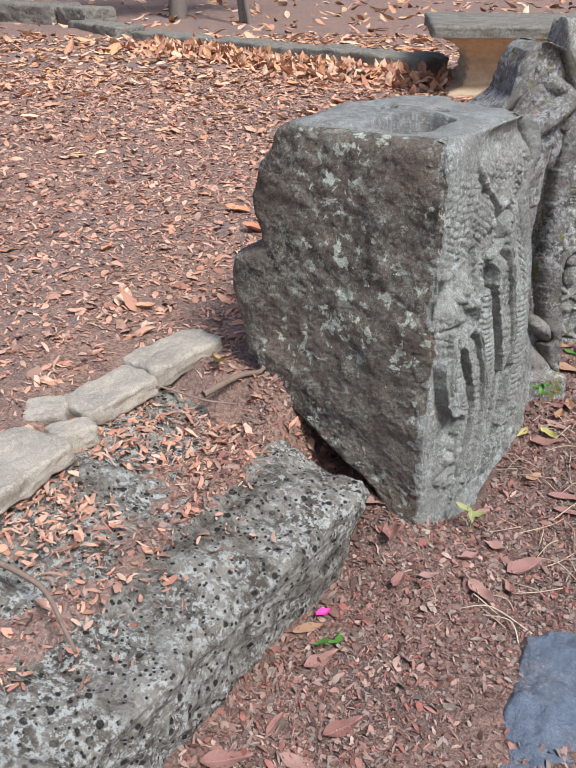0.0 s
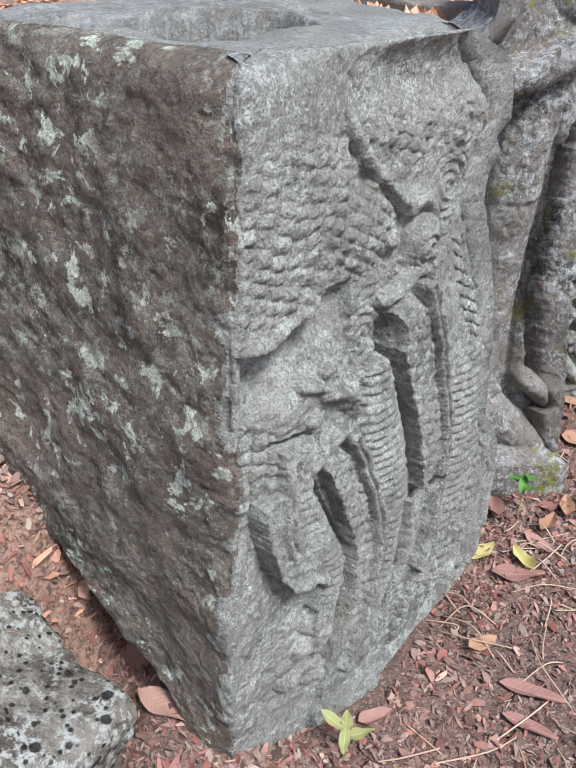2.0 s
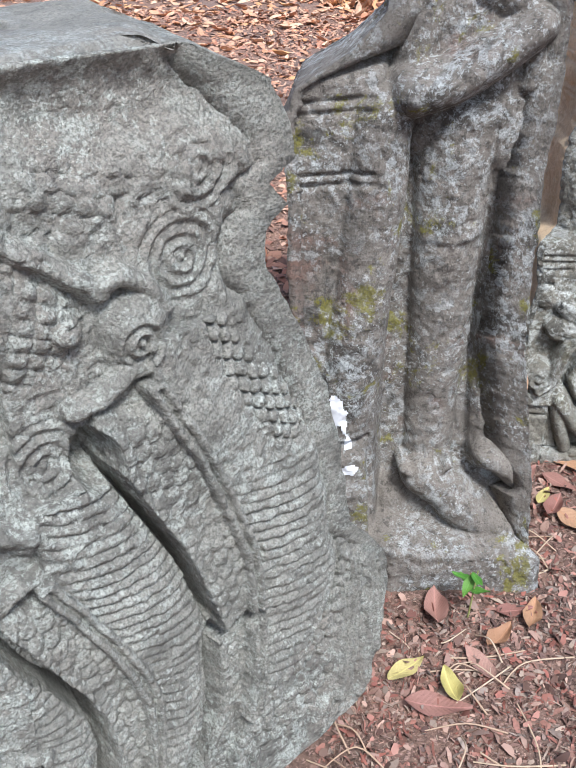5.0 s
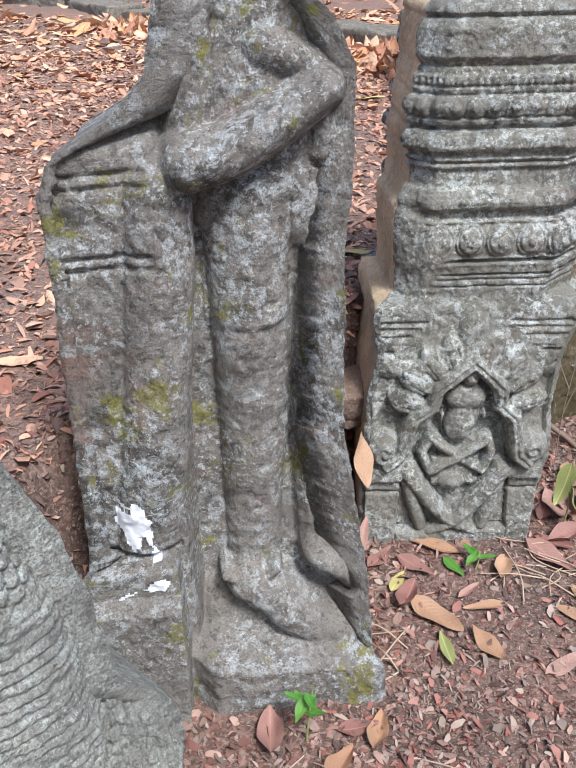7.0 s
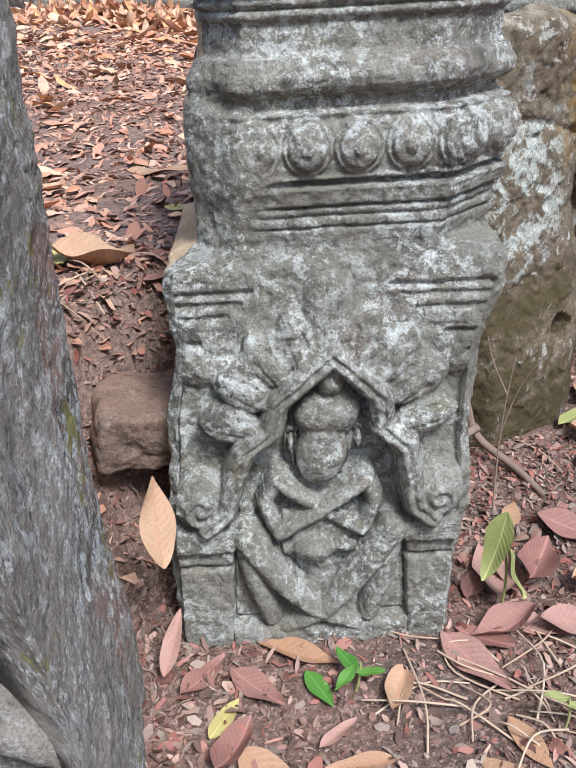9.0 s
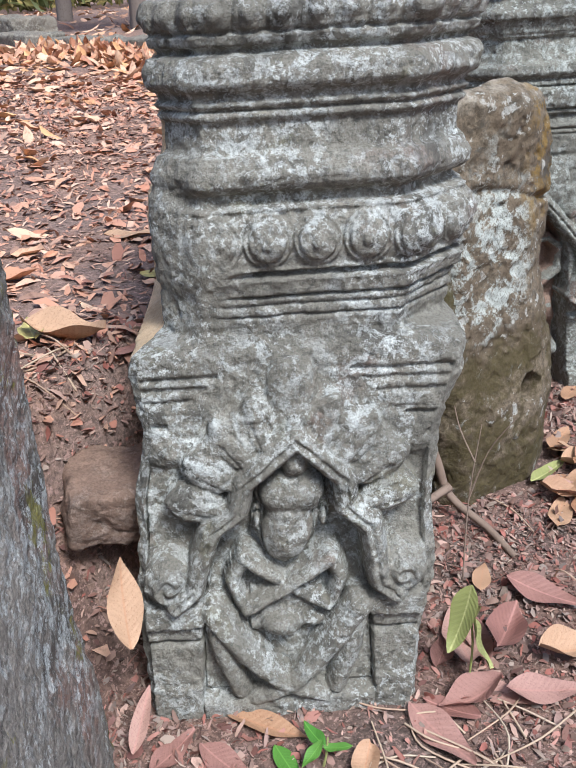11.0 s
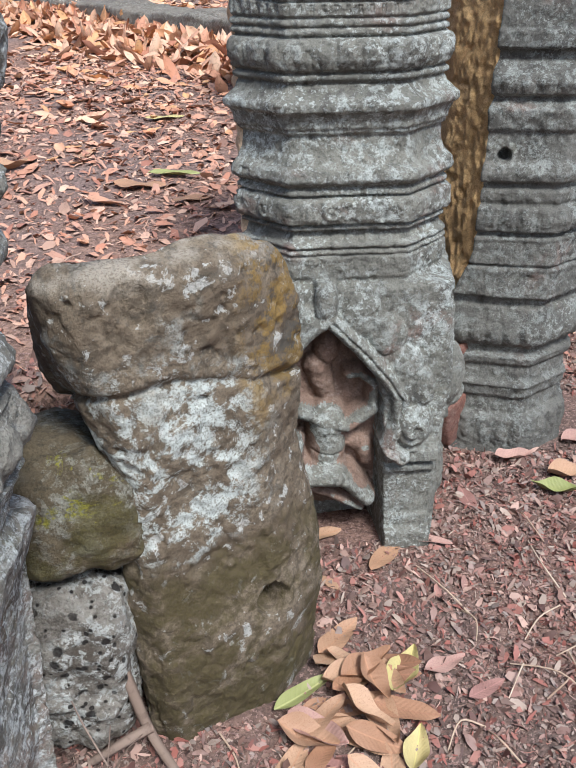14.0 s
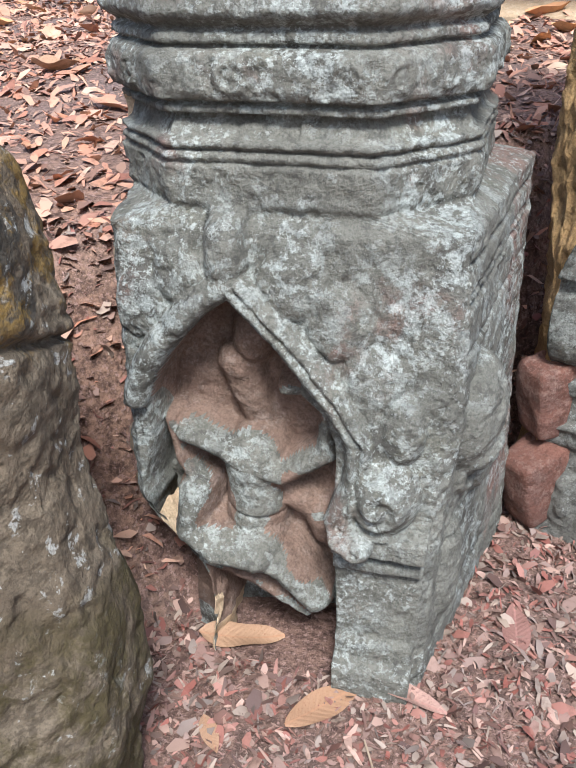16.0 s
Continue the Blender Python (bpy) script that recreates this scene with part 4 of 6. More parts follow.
    # gaps at the elbows and over the shins
    for cx0, cy0, ru, rz in ((-0.040, 0.186, 0.010, 0.010), (0.040, 0.186, 0.010, 0.010), (-0.042, 0.142, 0.008, 0.006), (0.042, 0.142, 0.008, 0.006)):
        f = f - 0.020 * sstep(1.2, 0.6, np.hypot((x - cx0) / ru, (y - cy0) / rz))
    f = np.maximum(f, b + 0.022 * sstep(0.026, 0.016, y) * (np.abs(x) < 0.11))
    h = np.maximum(h, np.where(np.abs(x) < 0.118, np.where(y < 0.38, f, h), h))
    return h * s


# ---- the door-post fragment with a seated figure, unfinished on one flank ----
P_PROFILE = [(0.500, 0.0), (0.516, 0.003), (0.518, -0.004), (0.521, 0.003), (0.529, 0.004), (0.531, -0.003), (0.534, 0.004), (0.539, 0.004), (0.541, -0.003), (0.544, 0.007), (0.556, 0.009), (0.562, 0.012), (0.565, -0.006), (0.568, -0.004),
             (0.571, 0.009), (0.582, 0.015), (0.60, 0.018), (0.625, 0.016), (0.637, 0.010), (0.641, -0.006), (0.651, -0.007), (0.655, 0.004), (0.663, 0.013), (0.672, 0.015), (0.684, 0.009), (0.690, 0.006), (0.692, 0.0), (0.696, -0.003),
             (0.725, -0.004), (0.728, 0.003), (0.733, 0.005), (0.736, -0.003), (0.739, 0.003), (0.743, 0.006), (0.747, 0.0), (0.754, 0.003), (0.758, 0.012), (0.764, 0.017), (0.778, 0.016), (0.788, 0.009), (0.791, -0.005), (0.796, -0.004),
             (0.799, 0.005), (0.808, 0.008), (0.811, 0.001), (0.814, 0.008), (0.828, 0.012), (0.842, 0.009), (0.846, -0.004), (0.850, 0.001), (0.857, 0.003), (0.860, -0.003), (0.864, 0.004), (0.876, 0.005), (0.879, 0.0), (0.888, 0.0),
             (0.892, -0.006), (0.898, 0.0), (0.906, 0.008), (0.950, 0.011), (0.961, 0.005), (0.966, -0.007), (0.972, 0.002), (1.01, 0.003)]


def pillar_front():
    def neck(z):
        return float(sstep(0.476, 0.498, np.array(z)))

    def corners(z):
        n = neck(z)
        w = 0.385 - 0.040 * n + 0.02 * max(0.0, z - 0.7) / 0.3
        low = float(sstep(0.44, 0.30, np.array(z)))
        c = octagon(w - 0.008 * low, 0.32, 0.012 + 0.058 * n, 0.008 * n)
        # the left flank was never cut back to the eight-sided plan
        c[0] = (-w / 2 + 0.012 + 0.045 * n, c[0][1])
        c[7] = (-w / 2 + 0.01 * n, 0.012 + 0.02 * n + 0.02 * n)
        flare = np.interp(z, [0.0, 0.12, 0.30, 0.39, 0.46], [-0.018, -0.016, -0.004, 0.016, 0.0])
        worn = np.interp(z, [0.0, 0.166, 0.30, 0.38, 0.44], [-0.045, -0.026, -0.022, -0.018, 0.0])
        for q in (0, 7, 6):
            c[q] = (c[q][0] + flare, c[q][1])
        for q in (1, 2, 3):
            c[q] = (c[q][0] + worn, c[q][1])
        return [(x + 0.012, y) for x, y in c]

    def relief(e, a, xy, d, z):
        u = xy[..., 0]
        up = sstep(0.488, 0.503, z)
        # the corner was left uncut below the middle roll
        line = np.interp(z, [0.52, 0.57, 0.655], [-0.050, -0.025, -0.075])
        cut = np.maximum(sstep(0.648, 0.668, z), sstep(-0.03, 0.025, u - line)) if e in (0, 7, 6) else np.ones_like(u)
        m = profile(z, P_PROFILE)
        if e in (7, 0, 1, 2):
            m = m + petals(d + 0.013 * e, z, 0.812, 0.846, 0.034, 0.007)
            v = u - 0.057 if e == 0 else d - 0.02
            rr0 = np.hypot((((v / 0.054) + 0.5) % 1.0 - 0.5) * 0.054, (z - 0.604) * 0.9)
            m = m + (0.012 * np.sqrt(np.clip(1 - (rr0 / 0.027) ** 2, 0, 1)) - 0.006 - 0.005 * np.clip(1 - np.abs(rr0 - 0.0215) / 0.003, 0, 1) + 0.003 * sstep(0.008, 0.005, rr0)) * sstep(0.572, 0.578, z) * sstep(0.638, 0.632, z)
            m = m + 0.002 * np.sin(2 * np.pi * d / 0.012) * (np.abs(z - 0.868) < 0.006)
        if e == 6:
            m = 0.3 * m
        h = (m * cut + (1 - cut) * 0.018 * sstep(0.49, 0.60, z)) * up
        low = 1 - up
        if e == 0:
            f = 0.0 * u
            for zz, dp in ((0.452, 0.006), (0.440, 0.006), (0.425, 0.005), (0.395, 0.010), (0.372, 0.006), (0.362, 0.006)):
                f = f - dp * np.clip(1 - np.abs(z - zz) / 0.005, 0, 1) * (np.abs(u - 0.012) > 0.075 + 1.1 * (0.452 - zz))
            nic = seated_niche(u, z, 0.012, 1.0, 0.025)
            f = np.where(z < 0.475, f + nic, f)
            f = f - 0.014 * sstep(0.36, 0.33, z) * (nic < 0.002) * (nic > -0.004)
            h = h + low * f
        # broken foot at the right
        if e in (0, 1, 2):
            h = h - 0.05 * sstep(0.16, 0.20, u) * sstep(0.16, 0.0, z)
        return h

    def top(x, y, inset):
        z = (0.13 + 0.05 * fbm(np.stack([x, y, 0 * x], -1), 9, 3, 16)) * sstep(0.17, 0.10, x + 0.2 * (y - 0.25)) * sstep(0.15, 0.23, y) * sstep(0.02, 0.14, inset)
        return z - 0.02 * sstep(0.0, 0.3, inset) + 0.010 * fbm(np.stack([x, y, 0 * x], -1), 11, 3, 6)

    zs = np.linspace(-0.05, 0.992, 470)
    ob = loft("carved_door_post", zs, corners, [210, 60, 70, 24, 50, 24, 50, 30], relief, [m_pillar, m_ochre], [0, 0, 0, 0, 0, 0, 1, 0], placed(1.035, 2.93, 9), 4,
              0.0035, 11, top, 40, 0, lambda z: (0.008 + 0.034 * float(sstep(0.40, 0.6, np.array(z))) + 0.035 * float(sstep(0.7, 1.0, np.array(z))), 0.085 * z), 31)
    return tagged(ob, "grey-green moulded stone post with a seated figure in a niche", "carved stone", "carved stones in a row")


pillar_front()

Q_PROFILE = [(0.52, 0.006), (0.556, 0.008), (0.559, 0.002), (0.562, 0.008), (0.566, 0.008), (0.569, 0.002), (0.572, 0.008), (0.576, 0.008), (0.579, 0.0), (0.594, -0.008), (0.597, -0.009), (0.599, 0.004), (0.604, 0.004), (0.607, -0.006),
             (0.610, 0.010), (0.618, 0.014), (0.643, 0.014), (0.648, 0.009), (0.651, -0.003), (0.654, 0.007), (0.660, 0.007), (0.664, 0.0), (0.672, 0.014), (0.678, 0.018), (0.690, 0.015), (0.700, 0.003), (0.715, -0.005), (0.740, -0.007),
             (0.743, 0.0), (0.749, 0.001), (0.751, 0.005), (0.760, 0.006), (0.772, 0.012), (0.777, 0.021), (0.787, 0.022), (0.794, 0.012), (0.802, 0.002), (0.811, -0.003), (0.814, -0.006), (0.818, 0.004), (0.824, 0.004), (0.827, -0.004),
             (0.832, 0.006), (0.845, 0.011), (0.862, 0.012), (0.872, 0.007), (0.876, -0.007), (0.879, 0.003), (0.885, 0.003), (0.888, -0.004), (0.891, 0.003), (0.897, 0.003), (0.900, -0.003), (0.904, 0.003), (0.921, 0.003), (0.924, -0.003), (0.928, 0.005), (0.98, 0.006)]


def pillar_ring():
    def corners(z):
        n = float(sstep(0.502, 0.522, np.array(z)))
        w = 0.33 - 0.025 * n
        c = octagon(w, 0.33 - 0.02 * n, 0.010 + 0.062 * n, 0.012 * n)
        c[3], c[4] = (c[3][0] + 0.035 * (1 - n), c[3][1]), (c[4][0] + 0.035 * (1 - n), c[4][1])
        worn = 0.028 * float(sstep(0.45, 0.0, np.array(z)))
        c[1], c[2] = (c[1][0] - worn, c[1][1]), (c[2][0] - worn, c[2][1])
        if n > 0:
            c[0] = (-w / 2 + 0.010 + 0.045 * n, c[0][1])
            c[7] = (-w / 2 - 0.018 * n, c[7][1])
            c[6] = (-w / 2 - 0.018 * n, c[6][1])
        return c

    def relief(e, a, xy, d, z):
        u = xy[..., 0]
        up = sstep(0.515, 0.525, z)
        m = profile(z, Q_PROFILE)
        if e in (0, 1, 2, 7):
            m = m + petals(d, z, 0.832, 0.872, 0.036, 0.005)
            cell = ((d + 0.01) / 0.048) % 1.0 - 0.5
            ring = np.hypot(cell * 0.048, z - 0.630)
            worn = sstep(-0.4, 0.4, fbm(np.concatenate([xy, z[..., None]], -1), 18, 3, 44))
            m = m + worn * (0.0045 * np.clip(1 - np.abs(ring - 0.011 + 0.003 * np.sin(3 * np.arctan2(z - 0.630, cell))) / 0.005, 0, 1) + 0.003 * sstep(0.006, 0.003, ring) - 0.003 * (ring > 0.017)) * (np.abs(z - 0.630) < 0.014)
            m = m - 0.002 * (np.sin(2 * np.pi * d / 0.017) > 0.3) * (np.abs(z - 0.912) < 0.007)
            h = m * up - (0.07 * sstep(0.22, 0.10, z) if e == 7 else 0)
        elif e == 6:
            h = 0.006 * fbm(np.concatenate([xy, z[..., None]], -1), 30, 3, 15) - 0.07 * sstep(0.22, 0.10, z)
        else:
            h = m * up * 0.6
        if e == 0:
            f = 0 * u
            for zz in (0.487, 0.455, 0.445, 0.435, 0.405):
                f = f - 0.006 * np.clip(1 - np.abs(z - zz) / 0.004, 0, 1) * (np.abs(u + 0.045) > 0.105)
            for c0, r0 in (((-0.10, 0.462), 0.03), ((-0.145, 0.43), 0.03), ((0.0, 0.462), 0.034), ((0.045, 0.425), 0.032), ((0.075, 0.375), 0.03), ((0.09, 0.32), 0.03)):
                f = np.maximum(f, dome(u, z, c0, r0, r0 * 1.1, 0.012))
            f = f - 0.03 * sstep(0.014, 0.008, np.hypot(u + 0.033, (z - 0.49) * 0.8)) - 0.02 * sstep(0.010, 0.005, np.hypot(u + 0.085, (z - 0.487)))
            f = np.maximum(f, tube(u, z, [(-0.058, 0.515), (-0.058, 0.475)], 0.018, 0.02, 0.022))
            # pointed recess
            arch_r = [(-0.055, 0.452), (0.0, 0.392), (0.028, 0.345), (0.040, 0.30), (0.040, 0.20), (0.044, 0.10), (0.044, -0.1)]
            arch_l = [(-0.055, 0.452), (-0.09, 0.422), (-0.122, 0.386), (-0.139, 0.36), (-0.145, 0.28), (-0.17, 0.18), (-0.25, 0.10), (-0.25, -0.1)]
            inn = sstep(0.003, -0.006, u - curve_at(z, arch_r)) * sstep(-0.003, 0.006, u - curve_at(z, arch_l)) * (z < 0.452)
            f = f * (1 - inn) - 0.062 * inn
            # figure in the recess, turned and kneeling on one knee
            b = -0.062
            f = np.maximum(f, b + dome(u, z, (-0.052, 0.385), 0.024, 0.034, 0.034))
            f = np.maximum(f, b + tube(u, z, [(-0.068, 0.352), (-0.050, 0.290)], 0.026, 0.016, 0.030))
            f = np.maximum(f, b + tube(u, z, [(-0.118, 0.283), (-0.088, 0.272), (-0.052, 0.252), (-0.018, 0.246), (0.026, 0.276)], 0.018, 0.016, 0.052))
            f = np.maximum(f, b + tube(u, z, [(0.026, 0.276), (0.028, 0.325), (0.004, 0.344), (-0.016, 0.340)], 0.014, 0.011, 0.046))
            f = np.maximum(f, b + tube(u, z, [(-0.052, 0.255), (-0.050, 0.21), (-0.056, 0.165)], 0.038, 0.034, 0.050))
            f = np.maximum(f, b + tube(u, z, [(-0.135, 0.295), (-0.125, 0.245), (-0.110, 0.225)], 0.012, 0.012, 0.042))
            f = np.maximum(f, b + tube(u, z, [(-0.112, 0.215), (-0.116, 0.175), (-0.085, 0.155), (-0.040, 0.158)], 0.022, 0.026, 0.066))
            f = np.maximum(f, b + tube(u, z, [(-0.055, 0.160), (-0.015, 0.140), (0.018, 0.100)], 0.026, 0.021, 0.070))
            f = np.maximum(f, b + tube(u, z, [(-0.105, 0.135), (-0.050, 0.112), (0.008, 0.076)], 0.015, 0.012, 0.052))
            f = np.maximum(f, b + tube(u, z, [(-0.02, 0.215), (0.012, 0.195), (0.022, 0.165)], 0.020, 0.016, 0.026))
            f = f - 0.004 * np.clip(1 - np.abs(z - 0.196 + 0.12 * (u + 0.05)) / 0.003, 0, 1) * (np.abs(u + 0.055) < 0.034)
            # framing ribbon, its curl, and the little column
            rib = [(-0.054, 0.462), (0.005, 0.400), (0.047, 0.350), (0.069, 0.312), (0.063, 0.265), (0.048, 0.226), (0.070, 0.210)]
            f = lay(f, tube(u, z, rib, 0.015, 0.015, 0.022)) - 0.006 * np.clip(1 - dist_to(u, z, rib) / 0.004, 0, 1)
            ribl = [(-0.054, 0.462), (-0.09, 0.436), (-0.122, 0.400), (-0.142, 0.372), (-0.155, 0.335)]
            f = lay(f, tube(u, z, ribl, 0.015, 0.014, 0.022))
            f = lay(f, dome(u, z, (0.090, 0.262), 0.036, 0.046, 0.026)) + swirl(u, z, (0.088, 0.258), 0.032, 0.009, 1.5)
            f = lay(f, dome(u, z, (0.105, 0.33), 0.022, 0.035, 0.02))
            col = sstep(0.035, 0.045, u)
            f = f + col * (0.018 * sstep(0.222, 0.216, z) * sstep(0.190, 0.196, z) + 0.010 * sstep(0.185, 0.18, z) * sstep(0.168, 0.173, z) + 0.014 * sstep(0.06, 0.052, z) + 0.008 * sstep(0.085, 0.08, z))
            # the foot is broken away under the figure
            gone = sstep(0.045, 0.03, u) * sstep(0.075, 0.05, z - 0.45 * np.clip(-0.02 - u, 0, 1))
            f = np.where(gone > 0, np.minimum(f, f * (1 - gone) - 0.12 * gone), f)
            h = h + (1 - up) * f
        if e == 2:
            for zz in (0.48, 0.455, 0.445, 0.40, 0.20, 0.185, 0.06):
                h = h - 0.007 * np.clip(1 - np.abs(z - zz) / 0.005, 0, 1) * (1 - up)
            h = h + (1 - up) * (dome(d, z, (0.06, 0.32), 0.05, 0.06, 0.03) + swirl(d, z, (0.06, 0.26), 0.04, 0.012) + dome(d, z, (0.13, 0.24), 0.04, 0.05, 0.018) + dome(d, z, (0.05, 0.14), 0.03, 0.06, 0.015))
        return h

    def top(x, y, inset):
        r = np.hypot(x + 0.012, y - 0.225)
        return -0.20 * sstep(0.082, 0.072, r + 0.04 * 0.1 * fbm(np.stack([x, y, 0 * x], -1), 20, 2, 5)) + 0.004 * fbm(np.stack([x, y, 0 * x], -1), 25, 3, 8)

    zs = np.linspace(-0.04, 0.946, 430)
    ob = loft("carved_ringed_post", zs, corners, [200, 50, 90, 40, 40, 40, 60, 50], relief, [m_pillar2, m_ochre, m_recess], [0, 0, 0, 0, 0, 1, 1, 0], placed(1.492, 3.866, 14), 1,
              0.0025, 12, top, 70, 0, lambda z: (-0.02 * z, 0.06 * z), 41, 0.010)
    # the top was broken on a slant, lower at the front
    V = np.empty(len(ob.data.vertices) * 3, np.float32)
    ob.data.vertices.foreach_get("co", V)
    V = V.reshape(-1, 3)
    V[:, 2] += sstep(0.90, 0.944, V[:, 2] + 0.4 * (np.hypot(V[:, 0] + 0.012, V[:, 1] - 0.225) < 0.09)) * 0.20 * (V[:, 1] - 0.09) * (V[:, 2] > 0.70)
    ob.data.vertices.foreach_set("co", V.reshape(-1))
    ob.data.update()
    me = ob.data
    cen = np.empty(len(me.polygons) * 3, np.float32)
    me.polygons.foreach_get("center", cen)
    cen = cen.reshape(-1, 3)
    slot = np.empty(len(me.polygons), np.int32)
    me.polygons.foreach_get("material_index", slot)
    deep = cen[:, 1] - 0.06 * cen[:, 2] + 0.02 * fbm(cen, 20, 3, 4)
    slot[(deep > 0.022) & (deep < 0.2) & (cen[:, 0] < 0.035) & (cen[:, 0] > -0.14) & (cen[:, 2] < 0.455) & (cen[:, 2] > 0.03)] = 2
    me.polygons.foreach_set("material_index", slot)
    return tagged(ob, "hollow-topped grey stone post with ring mouldings over a niche", "carved stone", "carved stones in a row")


pillar_ring()

U_PROFILE = [(-0.04, 0.012), (0.03, 0.012), (0.09, 0.014), (0.10, 0.0), (0.13, -0.004), (0.14, 0.004), (0.160, 0.006), (0.166, 0.012), (0.172, 0.0), (0.205, -0.002), (0.213, 0.006), (0.228, 0.010), (0.234, -0.006), (0.246, -0.004), (0.252, 0.004),
             (0.262, 0.013), (0.284, 0.018), (0.30, 0.014), (0.333, 0.004), (0.338, -0.006), (0.353, -0.004), (0.357, 0.010), (0.40, 0.006), (0.417, 0.010), (0.421, 0.0), (0.425, 0.008), (0.47, 0.006), (0.477, 0.010), (0.481, -0.004), (0.487, -0.004),
             (0.491, 0.010), (0.515, 0.014), (0.535, 0.011), (0.540, -0.002), (0.550, 0.004), (0.568, 0.006), (0.572, -0.005), (0.581, -0.005), (0.585, 0.010), (0.60, 0.015), (0.615, 0.010), (0.623, 0.002), (0.675, 0.0), (0.68, 0.008), (0.70, 0.013),
             (0.717, 0.017), (0.725, 0.006), (0.737, -0.006), (0.742, 0.012), (0.765, 0.020), (0.777, 0.016), (0.79, 0.006), (0.80, -0.006), (0.815, -0.006), (0.82, 0.010), (0.848, 0.012), (0.852, 0.004), (0.916, 0.004), (0.92, 0.012), (1.13, 0.01)]


def pillar_far():
    def corners(z):
        w = 0.285 - 0.02 * float(sstep(0.36, 0.22, np.array(z))) + 0.01 * float(sstep(0.12, 0.05, np.array(z)))
        c = octagon(w, 0.31, 0.085)
        f = float(sstep(0.46, 0.34, np.array(z)))
        c[0] = (c[0][0] - 0.030 - 0.032 * f, 0.012 * f)
        c[7] = (c[7][0] - 0.020 + 0.030 * f, c[7][1] - 0.05 * f)
        c[6] = (c[6][0] - 0.045, c[6][1] + 0.04)
        return c

    def relief(e, a, xy, d, z):
        if e in (6, 5, 7):
            p3 = np.concatenate([xy, z[..., None]], -1)
            return 0.002 * fbm(p3, 14, 3, 14) + 0.004 * fbm(p3 * (1, 1, 0.6), 85, 2, 16)
        h = profile(z, U_PROFILE)
        if e in (0, 1, 2):
            h = h + petals(d, z, 0.491, 0.535, 0.036, 0.005) + petals(d, z, 0.03, 0.09, 0.036, 0.008) + petals(d, z, 0.256, 0.30, 0.034, 0.006) + petals(d, z, 0.742, 0.777, 0.036, 0.005)
        if e == 0:
            h = h - 0.04 * sstep(0.014, 0.009, np.hypot(xy[..., 0] + 0.035, z - 0.632))
        return h

    zs = np.linspace(-0.04, 1.12, 330)
    ob = loft("tall_moulded_post", zs, corners, [70, 50, 60, 20, 30, 20, 60, 50], relief, [m_pillar3, m_umber], [0, 0, 0, 0, 0, 1, 1, 1], placed(1.742, 4.24, 1), 1,
              0.003, 11, None, 14, 0, lambda z: (0.03 * z, 0.06 * z), 51)
    return tagged(ob, "tall dark grey moulded stone post with an ochre broken flank", "carved stone", "carved stones in a row")


pillar_far()


# ---- the worn stump with a socket ----
def stump():
    left = [(-0.035, 0.74), (-0.048, 0.71), (-0.058, 0.676), (-0.052, 0.61), (-0.027, 0.534), (0.0, 0.43), (-0.004, 0.315), (0.004, 0.094), (0.01, -0.06)]
    right = [(0.235, 0.74), (0.255, 0.70), (0.270, 0.655), (0.283, 0.60), (0.290, 0.49), (0.298, 0.354), (0.314, 0.226), (0.318, 0.14), (0.300, 0.0), (0.29, -0.06)]

    def corners(z):
        l, r = float(curve_at(z, left)), float(curve_at(z, right))
        f = -0.028 * float(sstep(0.40, 0.0, np.array(z)))
        b = f + 0.22
        return [(l + 0.03, f), (r - 0.10, f + 0.018), (r - 0.02, f + 0.075), (r, b - 0.06), (r - 0.04, b), (l + 0.05, b), (l + 0.01, b - 0.05), (l, f + 0.04)]

    def relief(e, a, xy, d, z):
        p3 = np.concatenate([xy, z[..., None]], -1)
        rim = 0.545 - 0.16 * np.clip(xy[..., 0], 0, 0.25) + 0.006 * np.sin(24 * xy[..., 0]) + 0.012 * fbm(p3 * (1, 1, 0), 7, 3, 66)
        h = 0.005 * sstep(rim - 0.004, rim + 0.014, z) - 0.010 * np.clip(1 - np.abs(z - rim) / 0.008, 0, 1) * sstep(-0.5, 0.2, fbm(p3 * (1, 1, 0), 9, 2, 67))
        h = h + 0.009 * fbm(p3, 5, 3, 68) - 0.004 * sstep(0.3, 0.6, fbm(p3, 26, 3, 65))
        if e in (0, 1):
            h = h - 0.06 * sstep(0.027, 0.018, np.hypot(xy[..., 0] - 0.196, z - 0.178))
        return h

    def top(x, y, inset):
        return (0.010 * sstep(0.06, 0.14, x) * sstep(0.03, 0.10, y) - 0.012 * sstep(0.12, 0.02, x)) * sstep(0.0, 0.15, inset) + 0.008 * fbm(np.stack([x, y, 0 * x], -1), 9, 3, 3)

    zs = np.linspace(-0.04, 0.700, 240)
    ob = loft("worn_stone_stump", zs, corners, [130, 30, 90, 24, 70, 24, 70, 30], relief, [m_stump], [0] * 8, placed(1.244, 3.418, 33), 60, 0.004, 8, top, 40, 0,
              None, 61, 0.030)
    # the broken top falls away to the back
    V = np.empty(len(ob.data.vertices) * 3, np.float32)
    ob.data.vertices.foreach_get("co", V)
    V = V.reshape(-1, 3)
    V[:, 2] += sstep(0.35, 0.66, V[:, 2]) * (-0.75 * np.clip(V[:, 1] - 0.05, 0, 1) + 0.012 * fbm(V * (1, 1, 0), 6, 3, 69))
    ob.data.vertices.foreach_set("co", V.reshape(-1))
    ob.data.update()
    return tagged(ob, "worn brown stone stump with moss, lichen and a drilled socket", "carved stone", "carved stones in a row")


stump()


